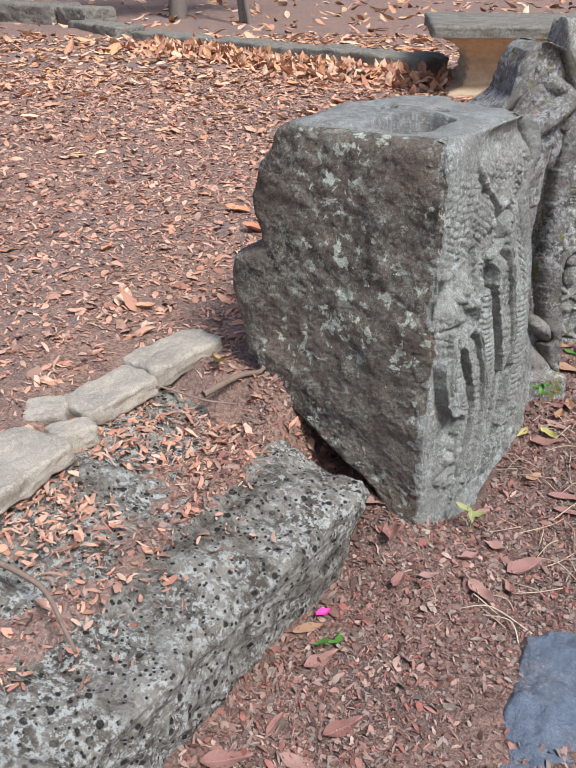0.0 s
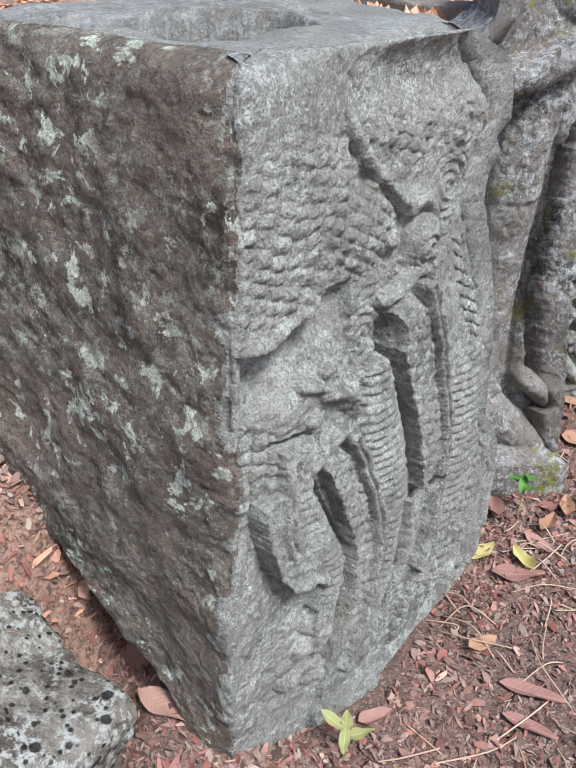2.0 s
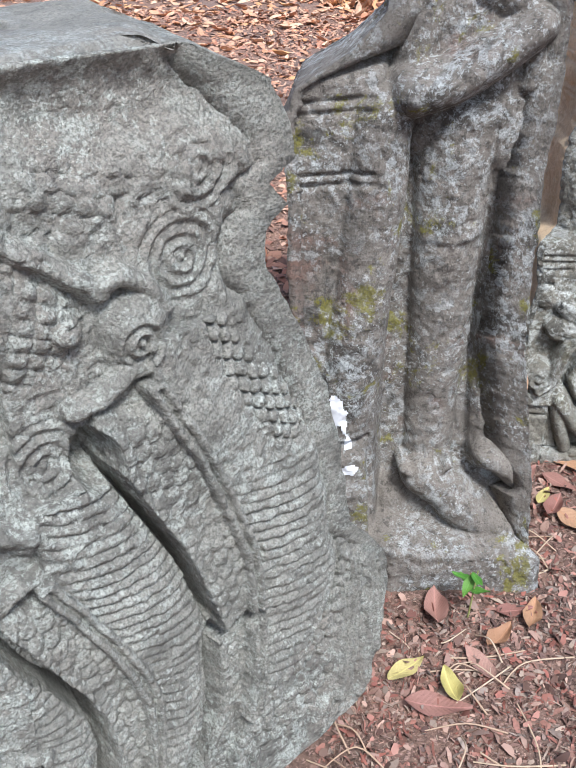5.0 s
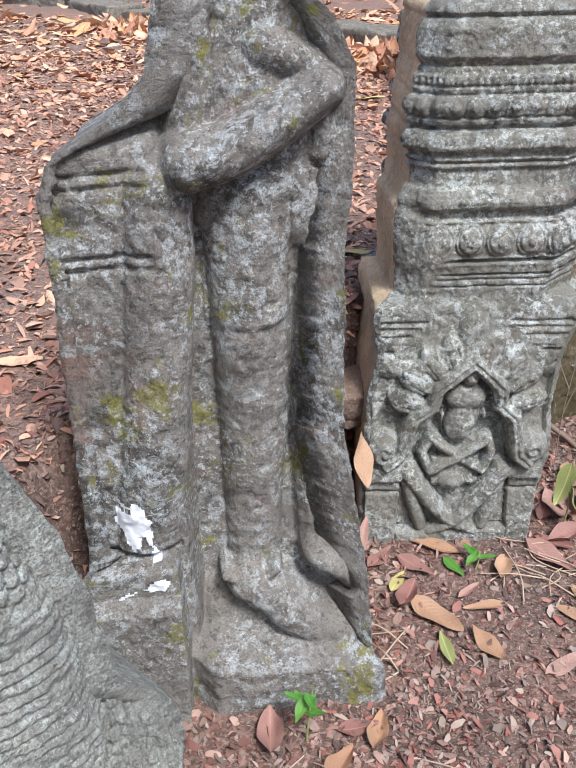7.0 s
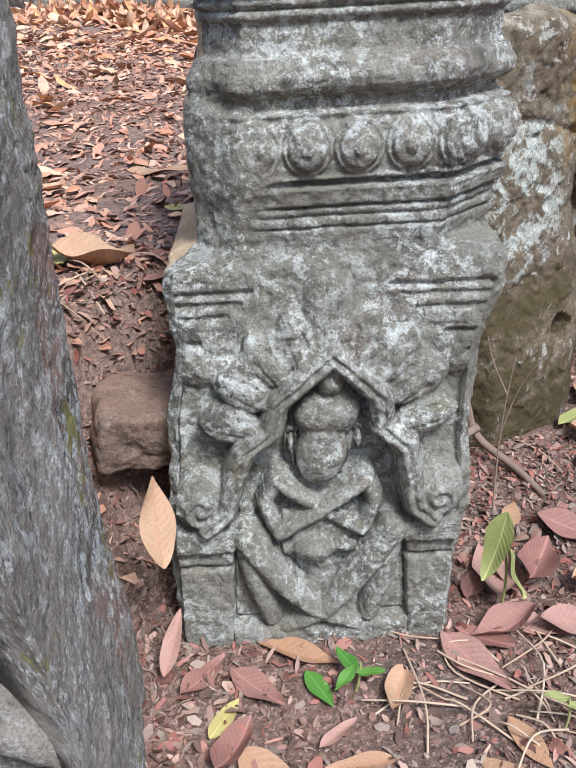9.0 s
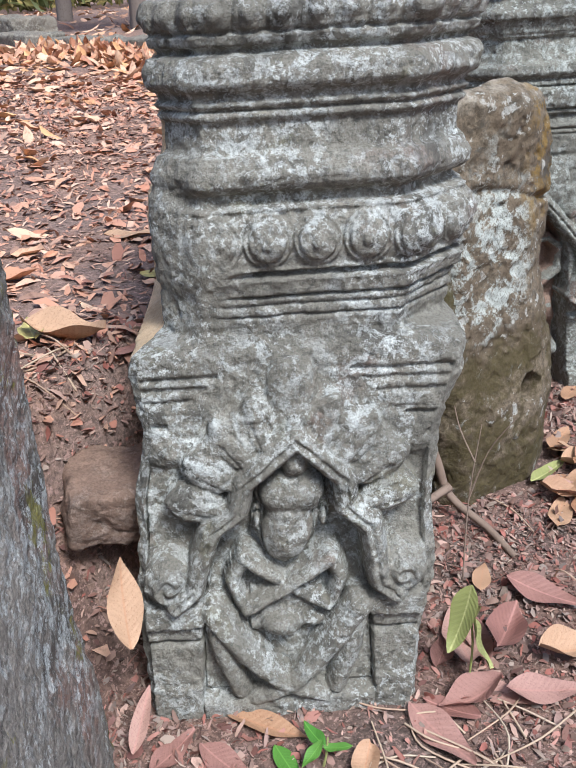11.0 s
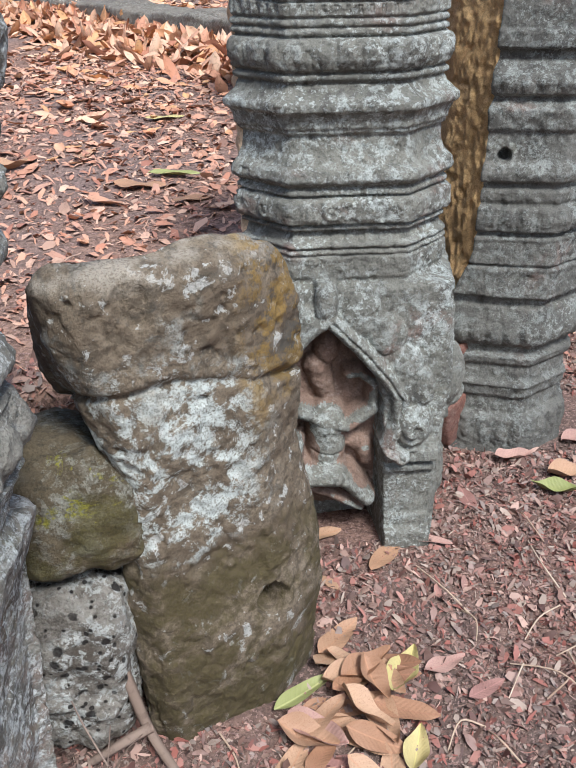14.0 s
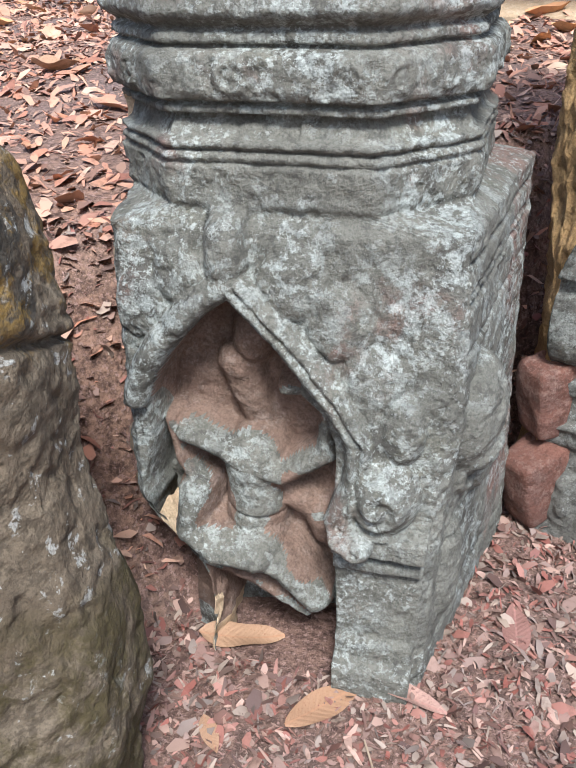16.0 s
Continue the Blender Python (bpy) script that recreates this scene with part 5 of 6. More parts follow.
# ---- plain stones ----
def rock(name, size, matrix, mat, seed, cut=0.25, rough=0.012, steps=40, label="", category="stone", group=""):
    """A weathered block: a superellipsoid box with worn edges."""
    n = steps
    faces, co = [], []
    g = np.linspace(-1, 1, n)
    A, B = np.meshgrid(g, g, indexing="ij")
    one = np.ones_like(A)
    off = 0
    for ax in range(3):
        for s in (-1, 1):
            p = np.empty((n, n, 3))
            p[..., ax], p[..., (ax + 1) % 3], p[..., (ax + 2) % 3] = s * one, A * s, B
            co.append(p.reshape(-1, 3))
            I, J = np.meshgrid(np.arange(n - 1), np.arange(n - 1), indexing="ij")
            faces.append(off + np.stack([I * n + J, (I + 1) * n + J, (I + 1) * n + J + 1, I * n + J + 1], -1).reshape(-1, 4))
            off += n * n
    co, same = np.unique(np.round(np.concatenate(co), 6), axis=0, return_inverse=True)
    faces = [same.reshape(-1)[np.concatenate(faces)]]
    half = np.array(size) / 2
    e = 2 / cut
    r = (np.abs(co) ** e).sum(-1, keepdims=True) ** (1 / e)
    d = co / r
    p = d * half
    out = d / np.linalg.norm(d, axis=-1, keepdims=True)
    p = p + out * (rough * fbm(p, 7, 4, seed) + rough * 0.4 * fbm(p, 40, 3, seed + 5))[:, None]
    ob = finish(name, p, np.concatenate(faces), [mat], np.zeros(sum(len(f) for f in faces)), matrix)
    return tagged(ob, label, category, group)


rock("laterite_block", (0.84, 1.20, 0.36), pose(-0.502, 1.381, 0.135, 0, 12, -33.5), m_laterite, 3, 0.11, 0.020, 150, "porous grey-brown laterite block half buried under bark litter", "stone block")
rock("dark_slab", (0.36, 0.44, 0.05), pose(0.61, 1.16, -0.036, 1, 2, -25), m_blue, 9, 0.3, 0.016, 50, "flat blue-grey paving slab set in the soil", "paving slab")
for sx, sy, x, y, z, ang, sd in ((0.12, 0.21, -0.29, 1.98, 0.375, -42, 1), (0.11, 0.20, -0.42, 1.765, 0.37, -38, 2), (0.075, 0.085, -0.545, 1.685, 0.362, 10, 3), (0.06, 0.09, -0.47, 1.61, 0.355, -60, 4), (0.17, 0.22, -0.585, 1.47, 0.36, -30, 5)):
    rock("flat_edging_stone", (1.2 * sx, 1.15 * sy, 0.06), pose(x, y, z + 0.006, 2, -3, ang), m_flat, 20 + sd, 0.28, 0.010, 26, "flat pale edging stone bedded in the litter", "edging stone", "edging stones")
rock("wedge_block", (0.125, 0.12, 0.075), pose(0.80, 3.03, 0.252, 6, 5, 20), m_recess, 30, 0.16, 0.014, 44, "rough dark stone wedged between two carved stones", "stone")
rock("mossy_rock", (0.25, 0.22, 0.18), pose(1.125, 3.49, 0.36, -12, 4, 20), m_mossrock, 31, 0.5, 0.014, 50, "rounded dark mossy rock beside the stump", "stone")
rock("laterite_lump", (0.17, 0.16, 0.26), pose(1.14, 3.44, 0.13, 0, 0, 15), m_laterite, 32, 0.4, 0.018, 50, "pitted laterite lump under the mossy rock", "stone")
for x, y, z, ry, rz, sd in ((1.650, 4.27, 0.08, 78, 60, 33), (1.655, 4.29, 0.20, 84, 50, 34)):
    rock("brick_fragment", (0.10, 0.055, 0.11), pose(x, y, z, 0, ry, rz), m_brick, sd, 0.2, 0.006, 24, "reddish broken brick jammed between two posts", "brick", "broken bricks")

# kerb blocks round the terrace
for L, wd, ht, x, y, z, ang, sd in ((2.30, 0.34, 0.26, 0.22, 7.28, 0.50, -40.5, 1), (0.95, 0.34, 0.26, -1.08, 8.48, 0.50, -46, 2), (1.0, 0.34, 0.28, -1.85, 9.30, 0.52, -50, 4), (1.3, 0.50, 0.46, -3.0, 10.6, 0.56, -30, 3), (0.5, 0.45, 0.42, -2.2, 10.1, 0.56, -40, 5)):
    rock("kerb_block", (L, wd, ht), pose(x, y, z, 0, 0, ang), m_kerb, 40 + sd, 0.12, 0.018, 44, "long worn grey kerb stone banked with leaves", "kerb stone", "kerb stones")


def pedestal():
    """A square stone table: a thick slab over a waisted foot."""
    base = new("stone_pedestal")
    base.matrix_world = pose(1.47, 5.44, 0.45, 0, 0, -6)
    tagged(base, "broad stone pedestal with an overhanging moulded slab", "pedestal")

    def prof(z):
        return np.interp(z, [0, 0.05, 0.10, 0.16, 0.24, 0.30, 0.35, 0.395], [0.86, 0.84, 0.66, 0.62, 0.62, 0.68, 0.80, 0.96])
    foot = loft("foot", np.linspace(-0.05, 0.395, 60), lambda z: octagon(1.16 * float(prof(z)), 1.16 * float(prof(z)), 0.01, 0.58 * (1 - float(prof(z)))), [40] * 1 + [4, 40, 4, 40, 4, 40, 4],
                lambda e, a, xy, d, z: 0.008 * np.sin(z * 120), [m_ochre], [0] * 8, Matrix(), 1, 0.008, 8, None, 6, 0, None, 71)
    slab = loft("slab", np.linspace(0.395, 0.465, 12), lambda z: octagon(1.22, 1.22, 0.02, -0.03), [60, 4, 60, 4, 60, 4, 60, 4],
                lambda e, a, xy, d, z: 0.0 * z, [m_kerb], [0] * 8, Matrix(), 1, 0.010, 6, None, 14, 0, None, 72)
    for p in (foot, slab):
        p.parent = base
    return base


pedestal()
rock("leaning_carved_fragment", (0.30, 0.24, 0.75), pose(2.42, 5.35, 0.36, -8, -14, 12), m_mossrock, 50, 0.3, 0.03, 60, "dark weathered carved fragment standing beyond the posts", "carved stone")


# ---- litter ----
def surface(x, y):
    return ground_z(x, y) + bumpy(np.asarray(x, float), np.asarray(y, float))


def leaf_shape(n=7, width=0.42, curl=0.25, fold=0.12, wave=0.0, seed=0):
    """Points and quads of one leaf, 1 long along x, folded along its rib and curled."""
    r = np.random.RandomState(seed)
    t = np.linspace(0, 1, n)
    half = width / 2 * np.sin(np.pi * t ** 0.85) ** 0.8 * (1 - 0.15 * t)
    half[0], half[-1] = 0.012, 0.008
    pts = []
    ph = r.rand() * 6
    for s in (-1, -0.5, 0, 0.5, 1):
        z = curl * (t - 0.5) ** 2 + fold * abs(s) * half * 2 + wave * np.sin(9 * t + ph + 2 * s) * abs(s)
        pts.append(np.stack([t - 0.5, s * half, z], -1))
    v = np.stack(pts, 1).reshape(-1, 3)
    q = [(i * 5 + j, (i + 1) * 5 + j, (i + 1) * 5 + j + 1, i * 5 + j + 1) for i in range(n - 1) for j in range(4)]
    return v, np.array(q)


def scatter(name, shapes, x, y, z, size, tilt, mat, label, category, seed):
    """One object of very many small pieces lying about."""
    r = np.random.RandomState(seed)
    n = len(x)
    pick = r.randint(len(shapes), size=n)
    cos, qs, off = [], [], 0
    for k, (v, q) in enumerate(shapes):
        m = np.where(pick == k)[0]
        a, b, c = r.uniform(0, 2 * np.pi, len(m)), r.normal(0, tilt, len(m)), r.normal(0, tilt, len(m))
        flip = np.where(r.rand(len(m)) < 0.4, -1, 1)
        s = size[m]
        p = np.broadcast_to(v, (len(m),) + v.shape) * s[:, None, None]
        X, Y, Z = p[..., 0], p[..., 1], p[..., 2] * flip[:, None]
        Y, Z = Y * np.cos(b)[:, None] - Z * np.sin(b)[:, None], Y * np.sin(b)[:, None] + Z * np.cos(b)[:, None]
        X, Z = X * np.cos(c)[:, None] + Z * np.sin(c)[:, None], -X * np.sin(c)[:, None] + Z * np.cos(c)[:, None]
        X, Y = X * np.cos(a)[:, None] - Y * np.sin(a)[:, None], X * np.sin(a)[:, None] + Y * np.cos(a)[:, None]
        Z = Z - 0.6 * Z.min(1, keepdims=True)
        cos.append(np.stack([X + x[m][:, None], Y + y[m][:, None], Z + z[m][:, None]], -1).reshape(-1, 3))
        qs.append((q[None] + (np.arange(len(m)) * len(v))[:, None, None]).reshape(-1, 4) + off)
        off += len(m) * len(v)
    co, quads = np.concatenate(cos), np.concatenate(qs)
    ob = finish(name, co, quads, [mat], np.zeros(len(quads)), Matrix())
    return tagged(ob, label, category, kind="stuff")


CHIPS = [(np.array([(-0.5, -w * 0.5, 0), (-0.42, w * 0.7, 0.02), (0.05, -w * 1.2, 0.10), (-0.05, w, 0.14), (0.5, -w * 0.3, 0), (0.42, w * 0.5, 0.05)], float), np.array([(0, 2, 3, 1), (2, 4, 5, 3)])) for w in (0.05, 0.09, 0.14, 0.20, 0.28)]
LEAVES = [leaf_shape(6, w, c, f, wv, k) for k, (w, c, f, wv) in enumerate(((0.42, 0.3, 0.2, 0.03), (0.36, -0.3, 0.15, 0.02), (0.5, 0.5, 0.3, 0.04), (0.40, 0.1, 0.05, 0.05), (0.45, 0.7, 0.5, 0.03)))]


def off_stones(x, y):
    """True where no large stone stands."""
    keep = np.ones(len(x), bool)
    for cx, cy, r in ((0.37, 1.98, 0.18), (0.25, 1.93, 0.12), (0.45, 2.1, 0.16), (0.68, 2.58, 0.16), (1.03, 3.1, 0.17), (1.33, 3.6, 0.14), (1.45, 4.03, 0.17), (1.81, 4.42, 0.16)):
        keep &= np.hypot(x - cx, y - cy) > r
    return keep


rs = np.random.RandomState(4)
# flakes in front of the stones
n = 165000
y = rs.uniform(0.9, 5.2, n)
x = bank_edge(y) + rs.uniform(-0.22, 1.12, n)
k = off_stones(x, y) & (fbm(np.stack([x, y, 0 * x], -1), 2.5, 3, 30) + rs.normal(0, 0.5, n) > -0.6)
x, y = x[k], y[k]
scatter("bark_chips", CHIPS, x, y, surface(x, y) + 0.001, np.minimum(rs.lognormal(math.log(0.0108), 0.48, len(x)), 0.028), 0.5, m_chip, "small reddish bark flakes and crumbled leaf on the soil", "bark chips", 5)
# flakes on the terrace
n = 74000
y = 1.0 + 5.6 * rs.rand(n) ** 1.15
x = bank_edge(y) - 0.02 - rs.uniform(0, 1, n) ** 1.15 * (2.2 + 0.45 * y)
k = off_stones(x, y) & ~((np.abs((x + 0.502) * 0.834 - (y - 1.381) * 0.552) < 0.40) & (np.abs((x + 0.41) * 0.552 + (y - 1.32) * 0.834) < 0.59) & (rs.rand(n) < 0.85))
x, y = x[k], y[k]
scatter("terrace_bark_chips", CHIPS, x, y, surface(x, y) + 0.001, np.minimum(rs.lognormal(math.log(0.0155), 0.45, len(x)) * (0.85 + 0.12 * y), 0.05), 0.3, m_orange, "orange-brown bark flakes covering the raised ground", "bark chips", 6)
# leaves on the terrace, deeper towards the kerb
n = 11000
y = 1.9 + 7.0 * rs.rand(n) ** 0.72
x = bank_edge(np.minimum(y, 5)) - 0.1 - rs.uniform(0, 4.0, n) * (0.55 + 0.17 * y) + 0.25 * np.clip(y - 5, 0, 3)
dens = np.interp(y, [1.9, 3.0, 4.0, 5.0, 6.0, 8.5], [0.05, 0.09, 0.14, 0.24, 0.75, 1.0]) + 0.14 * fbm(np.stack([x, y, 0 * x], -1), 1.2, 3, 31)
k = off_stones(x, y) & (rs.rand(n) < dens)
x, y = x[k], y[k]
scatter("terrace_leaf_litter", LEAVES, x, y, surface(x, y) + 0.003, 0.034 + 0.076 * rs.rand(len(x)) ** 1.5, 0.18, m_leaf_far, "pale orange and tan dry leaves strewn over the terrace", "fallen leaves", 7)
# litter on the open ground past the row of stones
n = 2200
y = rs.uniform(4.4, 10, n)
x = bank_edge(np.minimum(y, 6)) - 0.3 + rs.uniform(0, 3.6, n)
k = off_stones(x, y) & (rs.rand(n) < np.interp(y, [4.4, 5.2, 7], [0.12, 0.5, 1.0]))
x, y = x[k], y[k]
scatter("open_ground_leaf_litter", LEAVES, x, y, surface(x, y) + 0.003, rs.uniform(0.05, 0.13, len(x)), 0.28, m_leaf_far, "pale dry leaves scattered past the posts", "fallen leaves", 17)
n = 12000
y = rs.uniform(4.6, 8.5, n)
x = bank_edge(np.minimum(y, 6)) - 0.3 + rs.uniform(0, 2.4, n)
scatter("open_ground_bark_chips", CHIPS, x, y, surface(x, y) + 0.001, np.minimum(rs.lognormal(math.log(0.024), 0.4, n), 0.06), 0.45, m_orange, "bark flakes on the open ground past the posts", "bark chips", 18)
# drifts against the kerb
n = 1500
t = rs.rand(n)
x, y = 1.0 - 2.3 * t + rs.normal(0, 0.10, n), 6.02 + 1.85 * t + 0.10 + rs.normal(0, 0.20, n)
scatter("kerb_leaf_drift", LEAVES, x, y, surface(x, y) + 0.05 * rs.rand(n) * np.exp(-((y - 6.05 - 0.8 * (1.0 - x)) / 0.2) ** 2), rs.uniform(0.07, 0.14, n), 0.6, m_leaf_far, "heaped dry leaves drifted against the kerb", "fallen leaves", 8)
# far ground cover of leaves
n = 1400
y = rs.uniform(7.6, 22, n)
x = rs.uniform(-1, 1, n) * (y * 0.55) - 0.5
scatter("far_leaf_litter", LEAVES[:2], x, y, surface(x, y), rs.uniform(0.10, 0.22, n), 0.3, m_leaf_far, "dry leaves on the ground beyond the kerb", "fallen leaves", 9)
# crumbs of bark caught on the porous block
n = 9000
u, v = rs.normal(-0.20, 0.17, n), rs.uniform(-0.57, 0.55, n)
k = (u > -0.50) & (u < 0.25) & (fbm(np.stack([u, v, 0 * u], -1), 5, 3, 33) + 0.4 * rs.rand(n) > 0.1)
u, v = u[k], v[k]
c, s = math.cos(radians(-33.5)), math.sin(radians(-33.5))
x, y, z = -0.41 + (u * 0.978 + 0.037) * c - v * s, 1.32 + (u * 0.978 + 0.037) * s + v * c, 0.112 + 0.179 - u * 0.208
scatter("bark_on_block", CHIPS[:4], x, y, z + 0.006, np.minimum(rs.lognormal(math.log(0.014), 0.5, len(x)), 0.04), 0.4, m_orange, "orange bark crumbs lying on the porous block", "bark chips", 10)


# single leaves near the camera's way
def leaf_mesh(kind, seed):
    w, c, f, wv = {"broad": (0.44, 0.25, 0.12, 0.035), "long": (0.30, 0.15, 0.25, 0.02), "curled": (0.50, 0.75, 0.45, 0.05), "flat": (0.40, 0.05, 0.04, 0.02)}[kind]
    v, q = leaf_shape(15, w, c, f, wv, seed)
    me = bpy.data.meshes.new("leaf")
    me.from_pydata(v.tolist(), [], q.tolist())
    me.polygons.foreach_set("use_smooth", np.ones(len(q), bool))
    return me


LEAF_MESHES = {(kind, m.name): None for kind in ("broad", "long", "curled", "flat") for m in (m_tan, m_rust, m_brown, m_yellow, m_green, m_lime)}
LEAF_WORDS = {"brown_leaf": "crisp brown", "dry_leaf": "dry brown", "tan_leaf": "dry tan", "rust_leaf": "dry dark red-brown", "yellow_leaf": "fallen yellow", "fresh_leaf": "fresh green", "lime_leaf": "fallen lime-green"}


def leaf(x, y, length, turn, kind="broad", mat=None, lift=0.006, tilt=(0, 0), z=None):
    mat = mat or m_rust
    key = (kind, mat.name)
    if LEAF_MESHES[key] is None:
        LEAF_MESHES[key] = leaf_mesh(kind, len(key[1]) + len(kind))
        LEAF_MESHES[key].materials.append(mat)
    ob = new("fallen_leaf", LEAF_MESHES[key])
    zz = float(surface(np.array([x]), np.array([y]))[0]) + lift if z is None else z
    ob.matrix_world = pose(x, y, zz, tilt[0], tilt[1], turn) @ Matrix.Scale(length, 4)
    return tagged(ob, LEAF_WORDS[mat.name] + (" curled leaf" if kind == "curled" else " leaf") + " lying on bark litter", "leaf", "fallen leaves")


for row in ((0.045, 1.420, 0.075, 20, "flat", m_tan), (0.068, 1.325, 0.085, 35, "broad", m_rust), (0.104, 1.148, 0.09, 30, "broad", m_rust), (-0.114, 1.076, 0.10, 10, "broad", m_rust), (-0.026, 1.16, 0.06, 60, "long", m_rust), (0.015, 1.07, 0.08, 150, "broad", m_rust),
            (0.10, 1.46, 0.05, 120, "flat", m_rust), (0.774, 2.194, 0.105, 5, "broad", m_rust), (0.790, 2.235, 0.07, 115, "curled", m_yellow), (0.749, 2.40, 0.09, 100, "curled", m_rust), (0.717, 2.26, 0.08, 50, "broad", m_yellow), (0.881, 2.433, 0.07, 20, "broad", m_rust),
            (0.831, 2.297, 0.08, 130, "broad", m_rust), (0.86, 2.36, 0.07, 60, "curled", m_tan), (0.763, 1.92, 0.11, -15, "long", m_rust), (0.747, 1.85, 0.09, -25, "long", m_rust), (0.506, 1.68, 0.06, 140, "curled", m_rust), (0.503, 1.83, 0.06, 30, "curled", m_rust),
            (1.004, 2.700, 0.12, -38, "broad", m_tan), (0.931, 2.78, 0.065, 70, "flat", m_yellow), (1.037, 2.831, 0.065, -55, "flat", m_green), (1.004, 2.888, 0.12, -18, "long", m_tan), (0.894, 2.838, 0.08, 60, "broad", m_rust), (0.963, 2.825, 0.09, -35, "broad", m_rust),
            (0.95, 2.74, 0.08, 70, "curled", m_rust), (1.064, 2.773, 0.06, 50, "long", m_rust), (1.09, 2.64, 0.09, 120, "broad", m_tan), (1.02, 2.62, 0.08, 105, "long", m_lime), (1.223, 2.891, 0.12, -50, "broad", m_rust), (1.233, 3.053, 0.08, 75, "broad", m_rust), (1.281, 3.07, 0.09, -70, "curled", m_rust),
            (1.237, 2.94, 0.08, 160, "broad", m_rust), (1.311, 2.977, 0.09, -20, "broad", m_rust), (1.275, 2.774, 0.08, -60, "flat", m_tan), (1.416, 3.081, 0.085, -25, "flat", m_tan), (1.381, 3.21, 0.09, -20, "broad", m_rust), (1.360, 2.987, 0.09, 10, "broad", m_rust), (1.459, 2.954, 0.09, 20, "flat", m_tan),
            (1.487, 3.636, 0.10, 60, "broad", m_tan), (1.452, 3.403, 0.10, 75, "broad", m_tan), (1.525, 3.560, 0.11, 20, "curled", m_tan), (1.538, 3.470, 0.11, -25, "broad", m_tan), (1.536, 3.394, 0.10, -10, "broad", m_tan), (1.594, 3.586, 0.10, 75, "curled", m_yellow), (1.449, 3.525, 0.11, 48, "long", m_lime),
            (1.50, 3.51, 0.10, 10, "broad", m_tan), (1.57, 3.50, 0.10, -60, "curled", m_tan), (1.48, 3.46, 0.10, -20, "curled", m_rust), (1.51, 3.42, 0.09, 30, "broad", m_rust), (1.621, 3.464, 0.08, 85, "curled", m_yellow), (1.59, 3.43, 0.09, 100, "broad", m_tan), (1.55, 3.53, 0.09, -35, "broad", m_rust),
            (1.656, 3.614, 0.075, 35, "broad", m_rust), (1.546, 3.838, 0.10, 62, "flat", m_tan), (1.789, 3.385, 0.11, 110, "flat", m_tan), (1.633, 3.314, 0.10, 10, "flat", m_rust), (1.720, 3.581, 0.07, 40, "flat", m_rust), (1.687, 4.035, 0.085, 110, "flat", m_rust), (1.618, 3.883, 0.09, -5, "long", m_rust),
            (1.412, 3.885, 0.10, 25, "broad", m_tan), (1.459, 3.752, 0.05, -40, "flat", m_tan), (1.784, 4.20, 0.08, 20, "curled", m_rust), (1.90, 4.16, 0.11, 20, "curled", m_tan), (1.939, 4.33, 0.12, 40, "broad", m_rust), (1.99, 4.26, 0.11, 150, "curled", m_tan), (1.86, 4.10, 0.09, 170, "curled", m_lime), (2.03, 4.36, 0.11, 75, "broad", m_tan),
            (2.10, 4.20, 0.12, 0, "broad", m_tan), (2.16, 4.30, 0.10, 60, "curled", m_tan), (2.041, 4.926, 0.12, 10, "flat", m_tan), (2.25, 4.5, 0.09, 50, "broad", m_rust), (0.66, 2.98, 0.13, -20, "broad", m_tan), (0.70, 3.179, 0.14, -12, "curled", m_tan), (0.64, 3.20, 0.09, 120, "broad", m_yellow), (0.792, 3.201, 0.10, 60, "flat", m_rust), (0.54, 3.05, 0.09, 20, "long", m_rust),
            (0.78, 3.45, 0.10, -10, "flat", m_yellow), (0.95, 3.62, 0.09, 40, "broad", m_rust), (0.672, 3.652, 0.12, 15, "broad", m_tan), (0.891, 4.532, 0.13, 0, "broad", m_tan), (0.95, 4.62, 0.13, 5, "long", m_lime), (1.05, 4.45, 0.10, 30, "flat", m_tan), (0.724, 5.258, 0.12, 20, "flat", m_yellow),
            (0.50, 4.65, 0.10, 30, "curled", m_tan), (0.66, 4.77, 0.10, 80, "broad", m_tan), (0.25, 1.52, 0.06, 60, "curled", m_rust), (0.32, 1.53, 0.05, 10, "broad", m_rust), (0.20, 1.70, 0.09, -30, "broad", m_rust), (0.24, 1.62, 0.08, 80, "curled", m_rust), (0.14, 1.80, 0.10, -40, "long", m_rust)):
    leaf(*row)
rl = random.Random(8)
for _ in range(34):
    y = rl.uniform(1.2, 4.8)
    x = float(bank_edge(y)) + rl.uniform(0.32, 1.1)
    leaf(x, y, rl.uniform(0.05, 0.10), rl.uniform(0, 360), rl.choice(("broad", "flat", "long", "curled")), rl.choice((m_rust, m_rust, m_tan)), 0.005, (rl.uniform(-12, 12), rl.uniform(-12, 12)))
for row in ((1.32, 3.08, 0.12, 70, "curled", m_rust), (1.41, 3.06, 0.11, 20, "curled", m_tan), (1.30, 3.21, 0.08, 80, "flat", m_tan), (1.197, 3.286, 0.08, 40, "curled", m_tan), (1.257, 3.07, 0.13, 100, "broad", m_rust), (1.388, 3.176, 0.12, -25, "broad", m_rust), (1.363, 2.98, 0.11, 10, "broad", m_rust)):
    leaf(*row, 0.014, (8, 6))
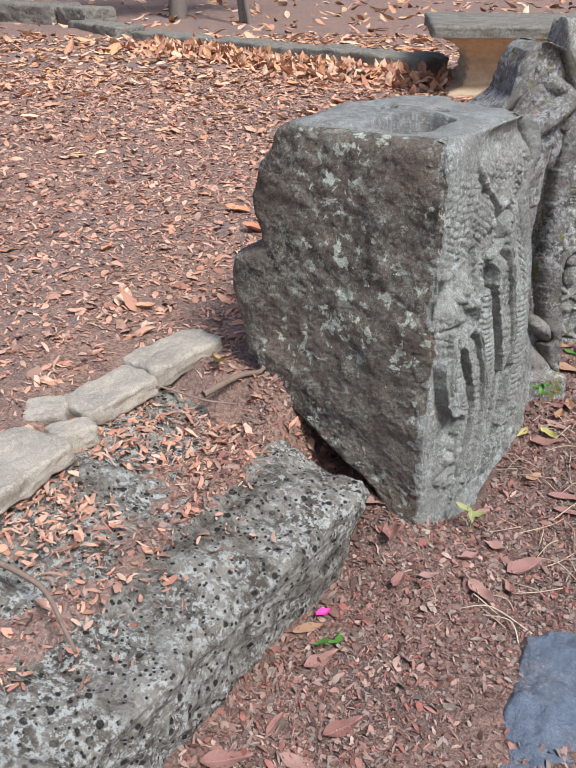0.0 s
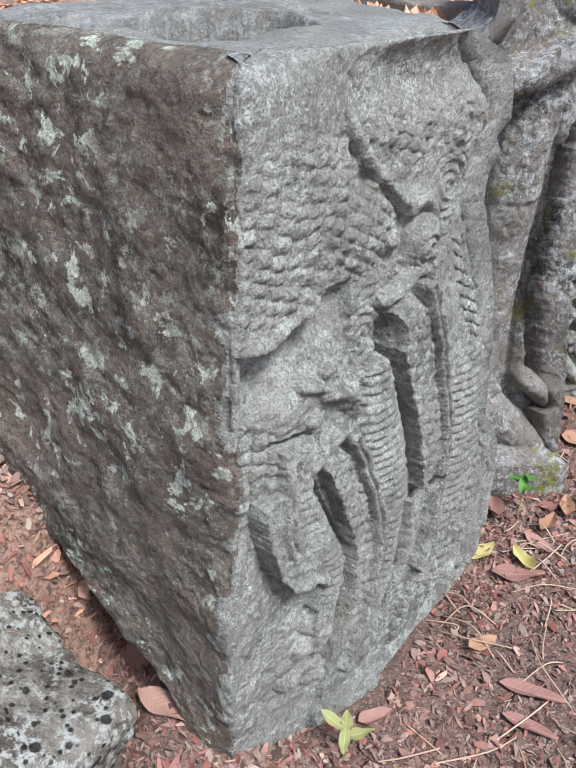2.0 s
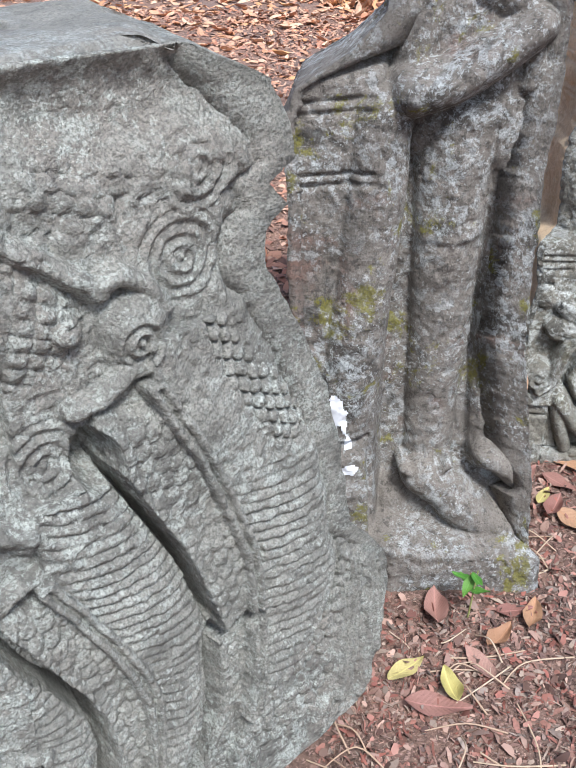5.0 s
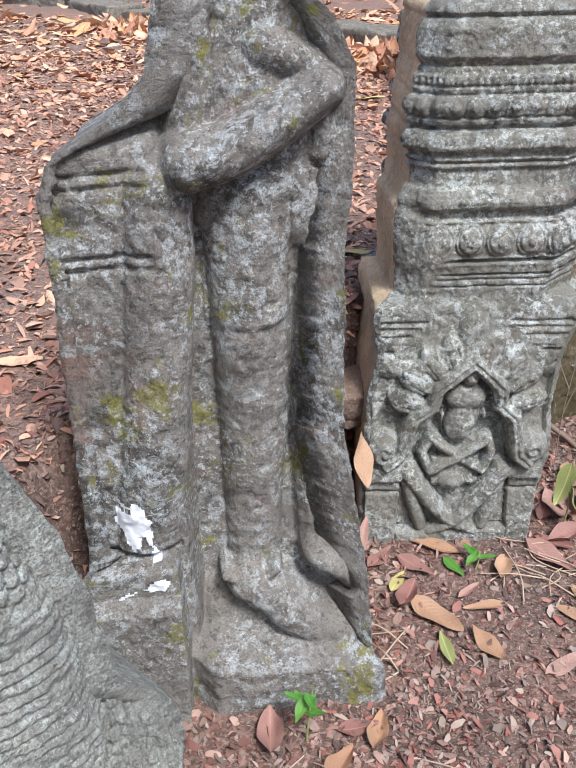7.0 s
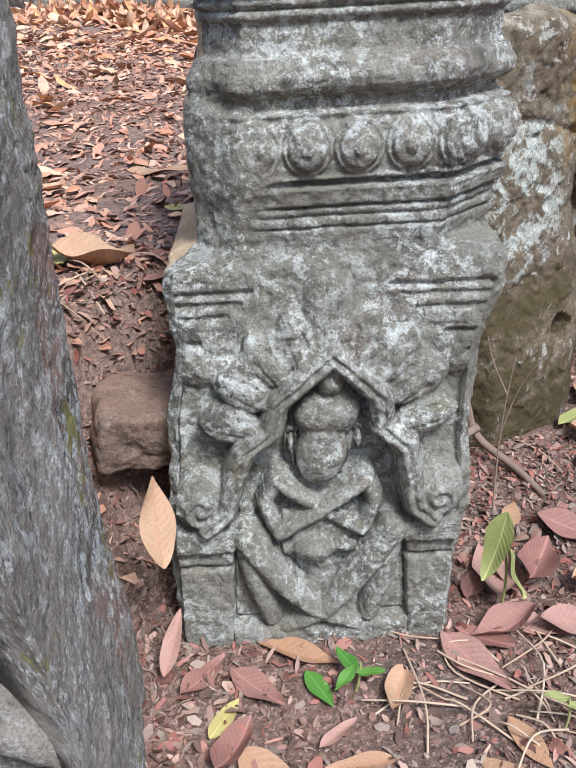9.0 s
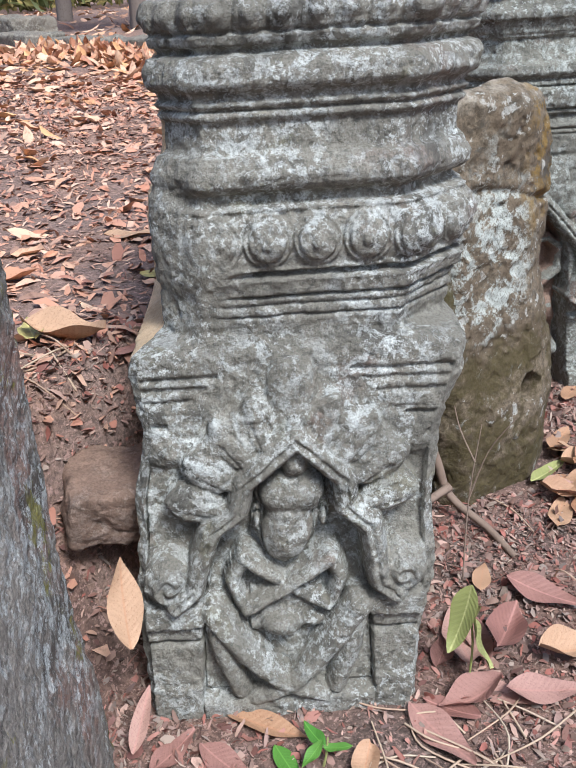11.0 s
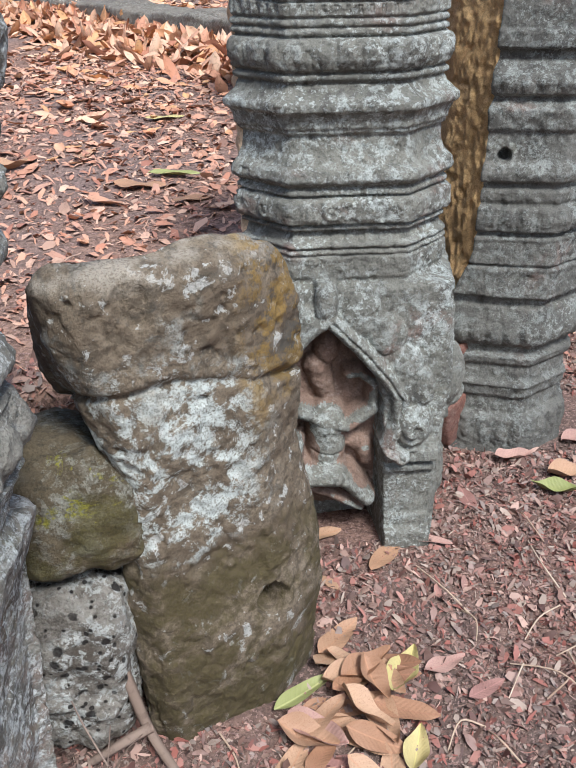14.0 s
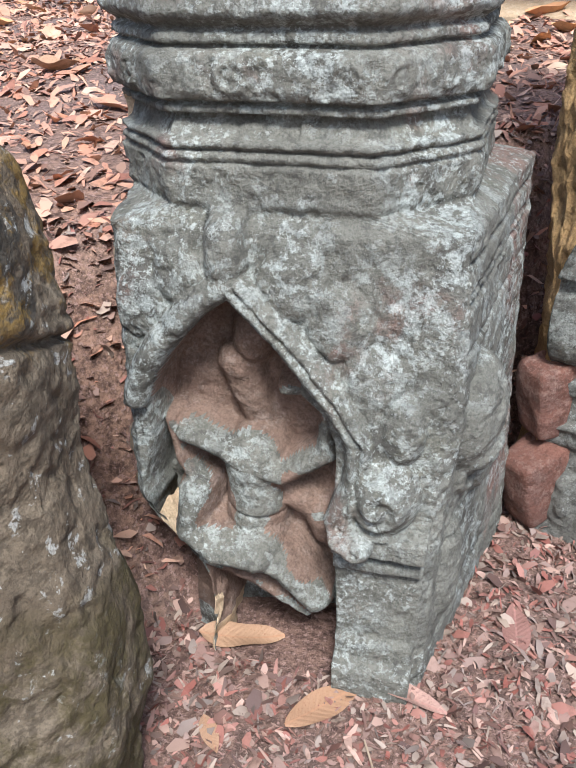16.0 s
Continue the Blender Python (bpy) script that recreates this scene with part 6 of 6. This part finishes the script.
# the heap of leaves at the foot of the stump
for i in range(16):
    r, a = 0.10 * math.sqrt(rl.random()), rl.uniform(0, 2 * math.pi)
    leaf(1.53 + 0.8 * r * math.cos(a), 3.51 + 1.25 * r * math.sin(a), rl.uniform(0.075, 0.105), rl.uniform(-60, 70), rl.choice(("broad", "curled", "broad")), rl.choice((m_brown, m_brown, m_tan)), 0.012 + 0.022 * (1 - r / 0.10), (rl.uniform(-22, 22), rl.uniform(-22, 22)))
leaf(-0.18, 1.90, 0.075, 100, "curled", m_yellow, 0.03, (30, 20))
leaf(0.855, 2.855, 0.105, 108, "broad", m_tan, 0.0, (25, -60), 0.215)
leaf(0.86, 2.84, 0.08, 80, "long", m_rust, 0.0, (10, -40), 0.05)


def wire(name, pts, r0, r1, mat, parent=None, label="", category=""):
    """A tapering round stem through pts."""
    P = np.array(pts, float)
    t = np.linspace(0, len(P) - 1, (len(P) - 1) * 5 + 1)
    i = np.clip(t.astype(int), 0, len(P) - 2)
    f = (t - i)[:, None]
    p0, p1, p2, p3 = P[np.clip(i - 1, 0, None)], P[i], P[i + 1], P[np.clip(i + 2, None, len(P) - 1)]
    C = 0.5 * (2 * p1 + (p2 - p0) * f + (2 * p0 - 5 * p1 + 4 * p2 - p3) * f ** 2 + (3 * p1 - p0 - 3 * p2 + p3) * f ** 3)
    T = np.gradient(C, axis=0)
    T /= np.linalg.norm(T, axis=1, keepdims=True)
    A = np.cross(T, (0.3, 0.2, 0.93))
    A /= np.linalg.norm(A, axis=1, keepdims=True) + 1e-9
    B = np.cross(T, A)
    m = 6
    rr = np.linspace(r0, r1, len(C))[:, None, None]
    ang = np.arange(m) * 2 * np.pi / m
    V = C[:, None] + rr * (np.cos(ang)[None, :, None] * A[:, None] + np.sin(ang)[None, :, None] * B[:, None])
    I, J = np.meshgrid(np.arange(len(C) - 1), np.arange(m), indexing="ij")
    q = np.stack([I * m + J, I * m + (J + 1) % m, (I + 1) * m + (J + 1) % m, (I + 1) * m + J], -1).reshape(-1, 4)
    ob = finish(name, V.reshape(-1, 3), q, [mat], np.zeros(len(q)), Matrix())
    if parent:
        ob.parent = parent
    return tagged(ob, label, category)


def gz(x, y):
    return float(surface(np.array([x]), np.array([y]))[0])


# twigs and roots
wire("twig", [(-0.20, 1.78, 0.375), (-0.12, 1.86, 0.385), (-0.06, 1.87, 0.40), (-0.10, 1.95, 0.45)], 0.009, 0.006, m_twig, None, "grey dry twig leaning on the serpent block", "twig")
wire("twig", [(-0.42, 1.84, 0.392), (-0.30, 1.80, 0.385), (-0.20, 1.76, 0.372), (-0.12, 1.77, 0.355)], 0.003, 0.002, m_twig, None, "thin dry twig lying across the edging stones", "twig")
wire("twig", [(-0.52, 1.18, 0.37), (-0.42, 1.13, 0.35), (-0.36, 1.04, 0.34), (-0.33, 0.99, 0.335)], 0.006, 0.003, m_twig, None, "crooked dry twig lying on the porous block", "twig")
wire("root", [(1.20, 3.42, 0.20), (1.235, 3.40, 0.10), (1.26, 3.39, 0.03), (1.32, 3.34, 0.0), (1.36, 3.27, -0.01)], 0.009, 0.006, m_twig, None, "grey root running out from under the stump", "root")
wire("root", [(1.18, 3.36, 0.0), (1.22, 3.37, 0.03), (1.26, 3.39, 0.05)], 0.006, 0.008, m_twig, None, "thin grey root beside the stump", "root")
wire("twig", [(1.95, 4.05, 0.045), (1.93, 3.95, 0.035), (1.97, 3.86, 0.03)], 0.007, 0.004, m_twig, None, "bent pale twig lying on the litter", "twig")

# dry stalks
rr = random.Random(12)
pieces = []
for cx, cy, cnt, spread in ((0.72, 2.12, 16, 0.22), (0.86, 2.20, 18, 0.22), (1.26, 2.84, 30, 0.14), (0.85, 2.62, 14, 0.12), (1.6, 3.30, 26, 0.22), (0.75, 1.75, 22, 0.2), (1.9, 3.7, 20, 0.3), (0.62, 3.05, 22, 0.12), (0.45, 1.45, 10, 0.12)):
    for _ in range(cnt):
        x, y, a, L = cx + rr.gauss(0, spread * 0.5), cy + rr.gauss(0, spread * 0.5), rr.uniform(0, 6.28), rr.uniform(0.05, 0.16)
        dx, dy, up = math.cos(a) * L / 2, math.sin(a) * L / 2, rr.uniform(0.003, 0.03)
        bx, by = rr.gauss(0, 0.012), rr.gauss(0, 0.012)
        ob = wire("stalk", [(x - dx, y - dy, gz(x - dx, y - dy) + 0.004), (x + bx, y + by, gz(x, y) + up), (x + dx, y + dy, gz(x + dx, y + dy) + 0.005)], 0.0016, 0.0011, m_straw)
        pieces.append(ob)
bm = bmesh.new()
for ob in pieces:
    bm.from_mesh(ob.data)
    me = ob.data
    bpy.data.objects.remove(ob)
    bpy.data.meshes.remove(me)
me = bpy.data.meshes.new("dry_stalks")
bm.to_mesh(me)
bm.free()
me.materials.append(m_straw)
tagged(new("dry_stalks", me), "pale dry grass stalks tangled over the litter", "dry grass", kind="stuff")


# small living plants
def sprout(x, y, height, leaves, size, mat, label, seed, droop=0):
    base = new("seedling")
    z = gz(x, y)
    base.location = (x, y, z)
    tagged(base, label, "seedling")
    r = random.Random(seed)
    top = (x + r.uniform(-0.01, 0.01), y + r.uniform(-0.01, 0.01), z + height)
    stem = wire("stem", [(x, y, z), (x + 0.004, y, z + height * 0.5), top], 0.002, 0.0012, m_lime)
    stem.parent = base
    stem.matrix_parent_inverse = Matrix.Translation((-x, -y, -z))
    for i in range(leaves):
        a = 360 * i / leaves + r.uniform(-25, 25)
        me = leaf_mesh("broad", seed + i)
        me.materials.append(mat)
        lf = new("leaf_blade", me)
        hgt = height * (0.55 + 0.45 * (i + 1) / leaves)
        m = pose(x, y, z + hgt, 0, 0, a) @ pose(0, 0, 0, 0, droop + r.uniform(-25, 30) * (0.4 if droop else 1), 0) @ pose(0.5 * size * 0.85, 0, 0) @ Matrix.Scale(size * r.uniform(0.8, 1.1), 4)
        lf.matrix_world = m
        lf.parent = base
        lf.matrix_parent_inverse = Matrix.Translation((-x, -y, -z))
    return base


sprout(0.455, 1.745, 0.07, 4, 0.05, m_lime, "small lime-green seedling beside the serpent block", 1)
sprout(0.805, 2.40, 0.10, 6, 0.04, m_green, "fresh green seedling at the foot of the stele", 2)
sprout(1.262, 2.985, 0.16, 3, 0.085, m_lime, "seedling with pale drooping lime leaves", 3, 68)
sprout(0.085, 1.36, 0.03, 2, 0.035, m_green, "tiny green seedling in bark litter", 4)
sprout(1.315, 2.80, 0.05, 2, 0.04, m_lime, "tiny lime seedling among dry leaves", 5)
sprout(1.08, 2.84, 0.04, 3, 0.045, m_green, "tiny green seedling at the foot of the post", 6)
leaf(0.11, 1.38, 0.04, 70, "flat", m_green, 0.012)
petal = new("pink_petal", leaf_mesh("curled", 5))
petal.data.materials.append(m_pink)
petal.matrix_world = pose(0.078, 1.445, gz(0.078, 1.445) + 0.018, 10, 0, 30) @ Matrix.Scale(0.04, 4)
tagged(petal, "bright pink flower petal lying on a dry leaf", "petal")


# wiry weed in front of the stump
weed = new("dry_weed")
weed.location = (1.27, 3.20, gz(1.27, 3.20))
tagged(weed, "leafless wiry dry weed standing before the stump", "weed")
inv = Matrix.Translation(weed.location).inverted()
for pts in ([(1.27, 3.20, 0.0), (1.275, 3.21, 0.14), (1.29, 3.22, 0.26)], [(1.275, 3.21, 0.14), (1.30, 3.21, 0.22), (1.335, 3.20, 0.28)], [(1.282, 3.215, 0.2), (1.26, 3.22, 0.25), (1.25, 3.22, 0.29)]):
    st = wire("stem", pts, 0.0014, 0.0007, m_twig)
    st.parent = weed
    st.matrix_parent_inverse = inv


# white paint daubed on the stele, lying on its surface
def paint():
    tgt = bpy.data.objects["carved_figure_stele"]
    inv3 = tgt.matrix_world.inverted()
    V = np.empty(len(tgt.data.vertices) * 3, np.float32)
    tgt.data.vertices.foreach_get("co", V)
    V = V.reshape(-1, 3)
    u, z = V[:, 0], V[:, 2]
    front = V[:, 1] < 0.125
    p = np.stack([u, z, 0 * u], -1)
    n1 = fbm(p, 38, 4, 3) * 0.018
    m = (np.hypot((u + 0.155) * 1.8, (z - 0.352) * 0.8) + 1.2 * n1 < 0.036) | ((np.abs(u + 0.132 + 0.2 * (z - 0.3)) + n1 * 0.6 < 0.010) & (z > 0.272) & (z < 0.35)) | (np.abs(z - 0.245 - 0.3 * (u + 0.13)) + n1 * 0.5 + 0.25 * np.clip(np.abs(u + 0.145) - 0.025, 0, 1) < 0.006)
    m &= front
    polys = [q for q in tgt.data.polygons if all(m[v] for v in q.vertices)]
    used = sorted({v for q in polys for v in q.vertices})
    idx = {v: i for i, v in enumerate(used)}
    me = bpy.data.meshes.new("white_paint")
    me.from_pydata([tuple(V[v] + np.array((0, -0.0015, 0))) for v in used], [], [[idx[v] for v in q.vertices] for q in polys])
    me.materials.append(m_white)
    ob = new("white_paint", me)
    ob.matrix_world = tgt.matrix_world
    tagged(ob, "splash of white paint on the stele's side panel", "paint")


paint()


# ---- trees and brush beyond the terrace ----
def tree(x, y, r, h, lean, seed, crown=True):
    base = new("tree")
    z = gz(x, y) - 0.05
    base.location = (x, y, z)
    inv = Matrix.Translation((-x, -y, -z))
    rt = random.Random(seed)
    tr = wire("trunk", [(x, y, z), (x + lean * 0.3, y, z + h * 0.3), (x + lean * 0.7, y + 0.1, z + h * 0.65), (x + lean, y + 0.2, z + h)], r, r * 0.45, m_bark)
    tr.parent, tr.matrix_parent_inverse = base, inv
    tips = []
    for i in range(6):
        f = 0.5 + 0.5 * i / 6
        a = rt.uniform(0, 6.28)
        p0 = Vector((x + lean * f, y + 0.15 * f, z + h * f))
        p1 = p0 + Vector((math.cos(a) * h * 0.25, math.sin(a) * h * 0.25, h * 0.2))
        li = wire("limb", [p0, (p0 + p1) / 2 + Vector((0, 0, 0.1)), p1], r * 0.35, r * 0.1, m_bark)
        li.parent, li.matrix_parent_inverse = base, inv
        tips.append(p1)
    if crown:
        n = 700
        rn = np.random.RandomState(seed)
        c = np.array([tips[i] for i in rn.randint(len(tips), size=n)]) + rn.normal(0, h * 0.12, (n, 3))
        ob = scatter("crown", LEAVES[:2], c[:, 0], c[:, 1], c[:, 2], rn.uniform(0.15, 0.3, n), 1.0, m_foliage, "", "", seed)
        del ob["kind"]
        ob.parent, ob.matrix_parent_inverse = base, inv
    return tagged(base, "slender grey-barked tree standing on leaf-covered ground", "tree", "trees beyond the terrace")


tree(-1.28, 10.75, 0.11, 5.0, 0.15, 1)
tree(-1.62, 13.5, 0.08, 5.0, -0.1, 2)
tree(-0.50, 10.4, 0.045, 3.5, -0.35, 3)
tree(-0.42, 10.3, 0.035, 3.0, -0.55, 4)
tree(-3.6, 15.0, 0.12, 6.0, 0.2, 5)
tree(2.5, 17.0, 0.12, 6.0, 0.3, 6)
tree(0.4, 19.0, 0.10, 6.0, 0.2, 7)
rn = np.random.RandomState(3)
n = 16000
x, y = rn.uniform(-16, 14, n), rn.uniform(21, 30, n)
hgt = (1.4 + 1.3 * fbm(np.stack([x, y, 0 * x], -1), 0.35, 3, 2)) * rn.rand(n) ** 0.8
scatter("far_brush", LEAVES[:3], x, y, gz(0, 25) + np.clip(hgt, 0, 5), rn.uniform(0.18, 0.42, n), 1.0, m_foliage, "dense green and yellow brush at the edge of the wood", "bushes", 13)
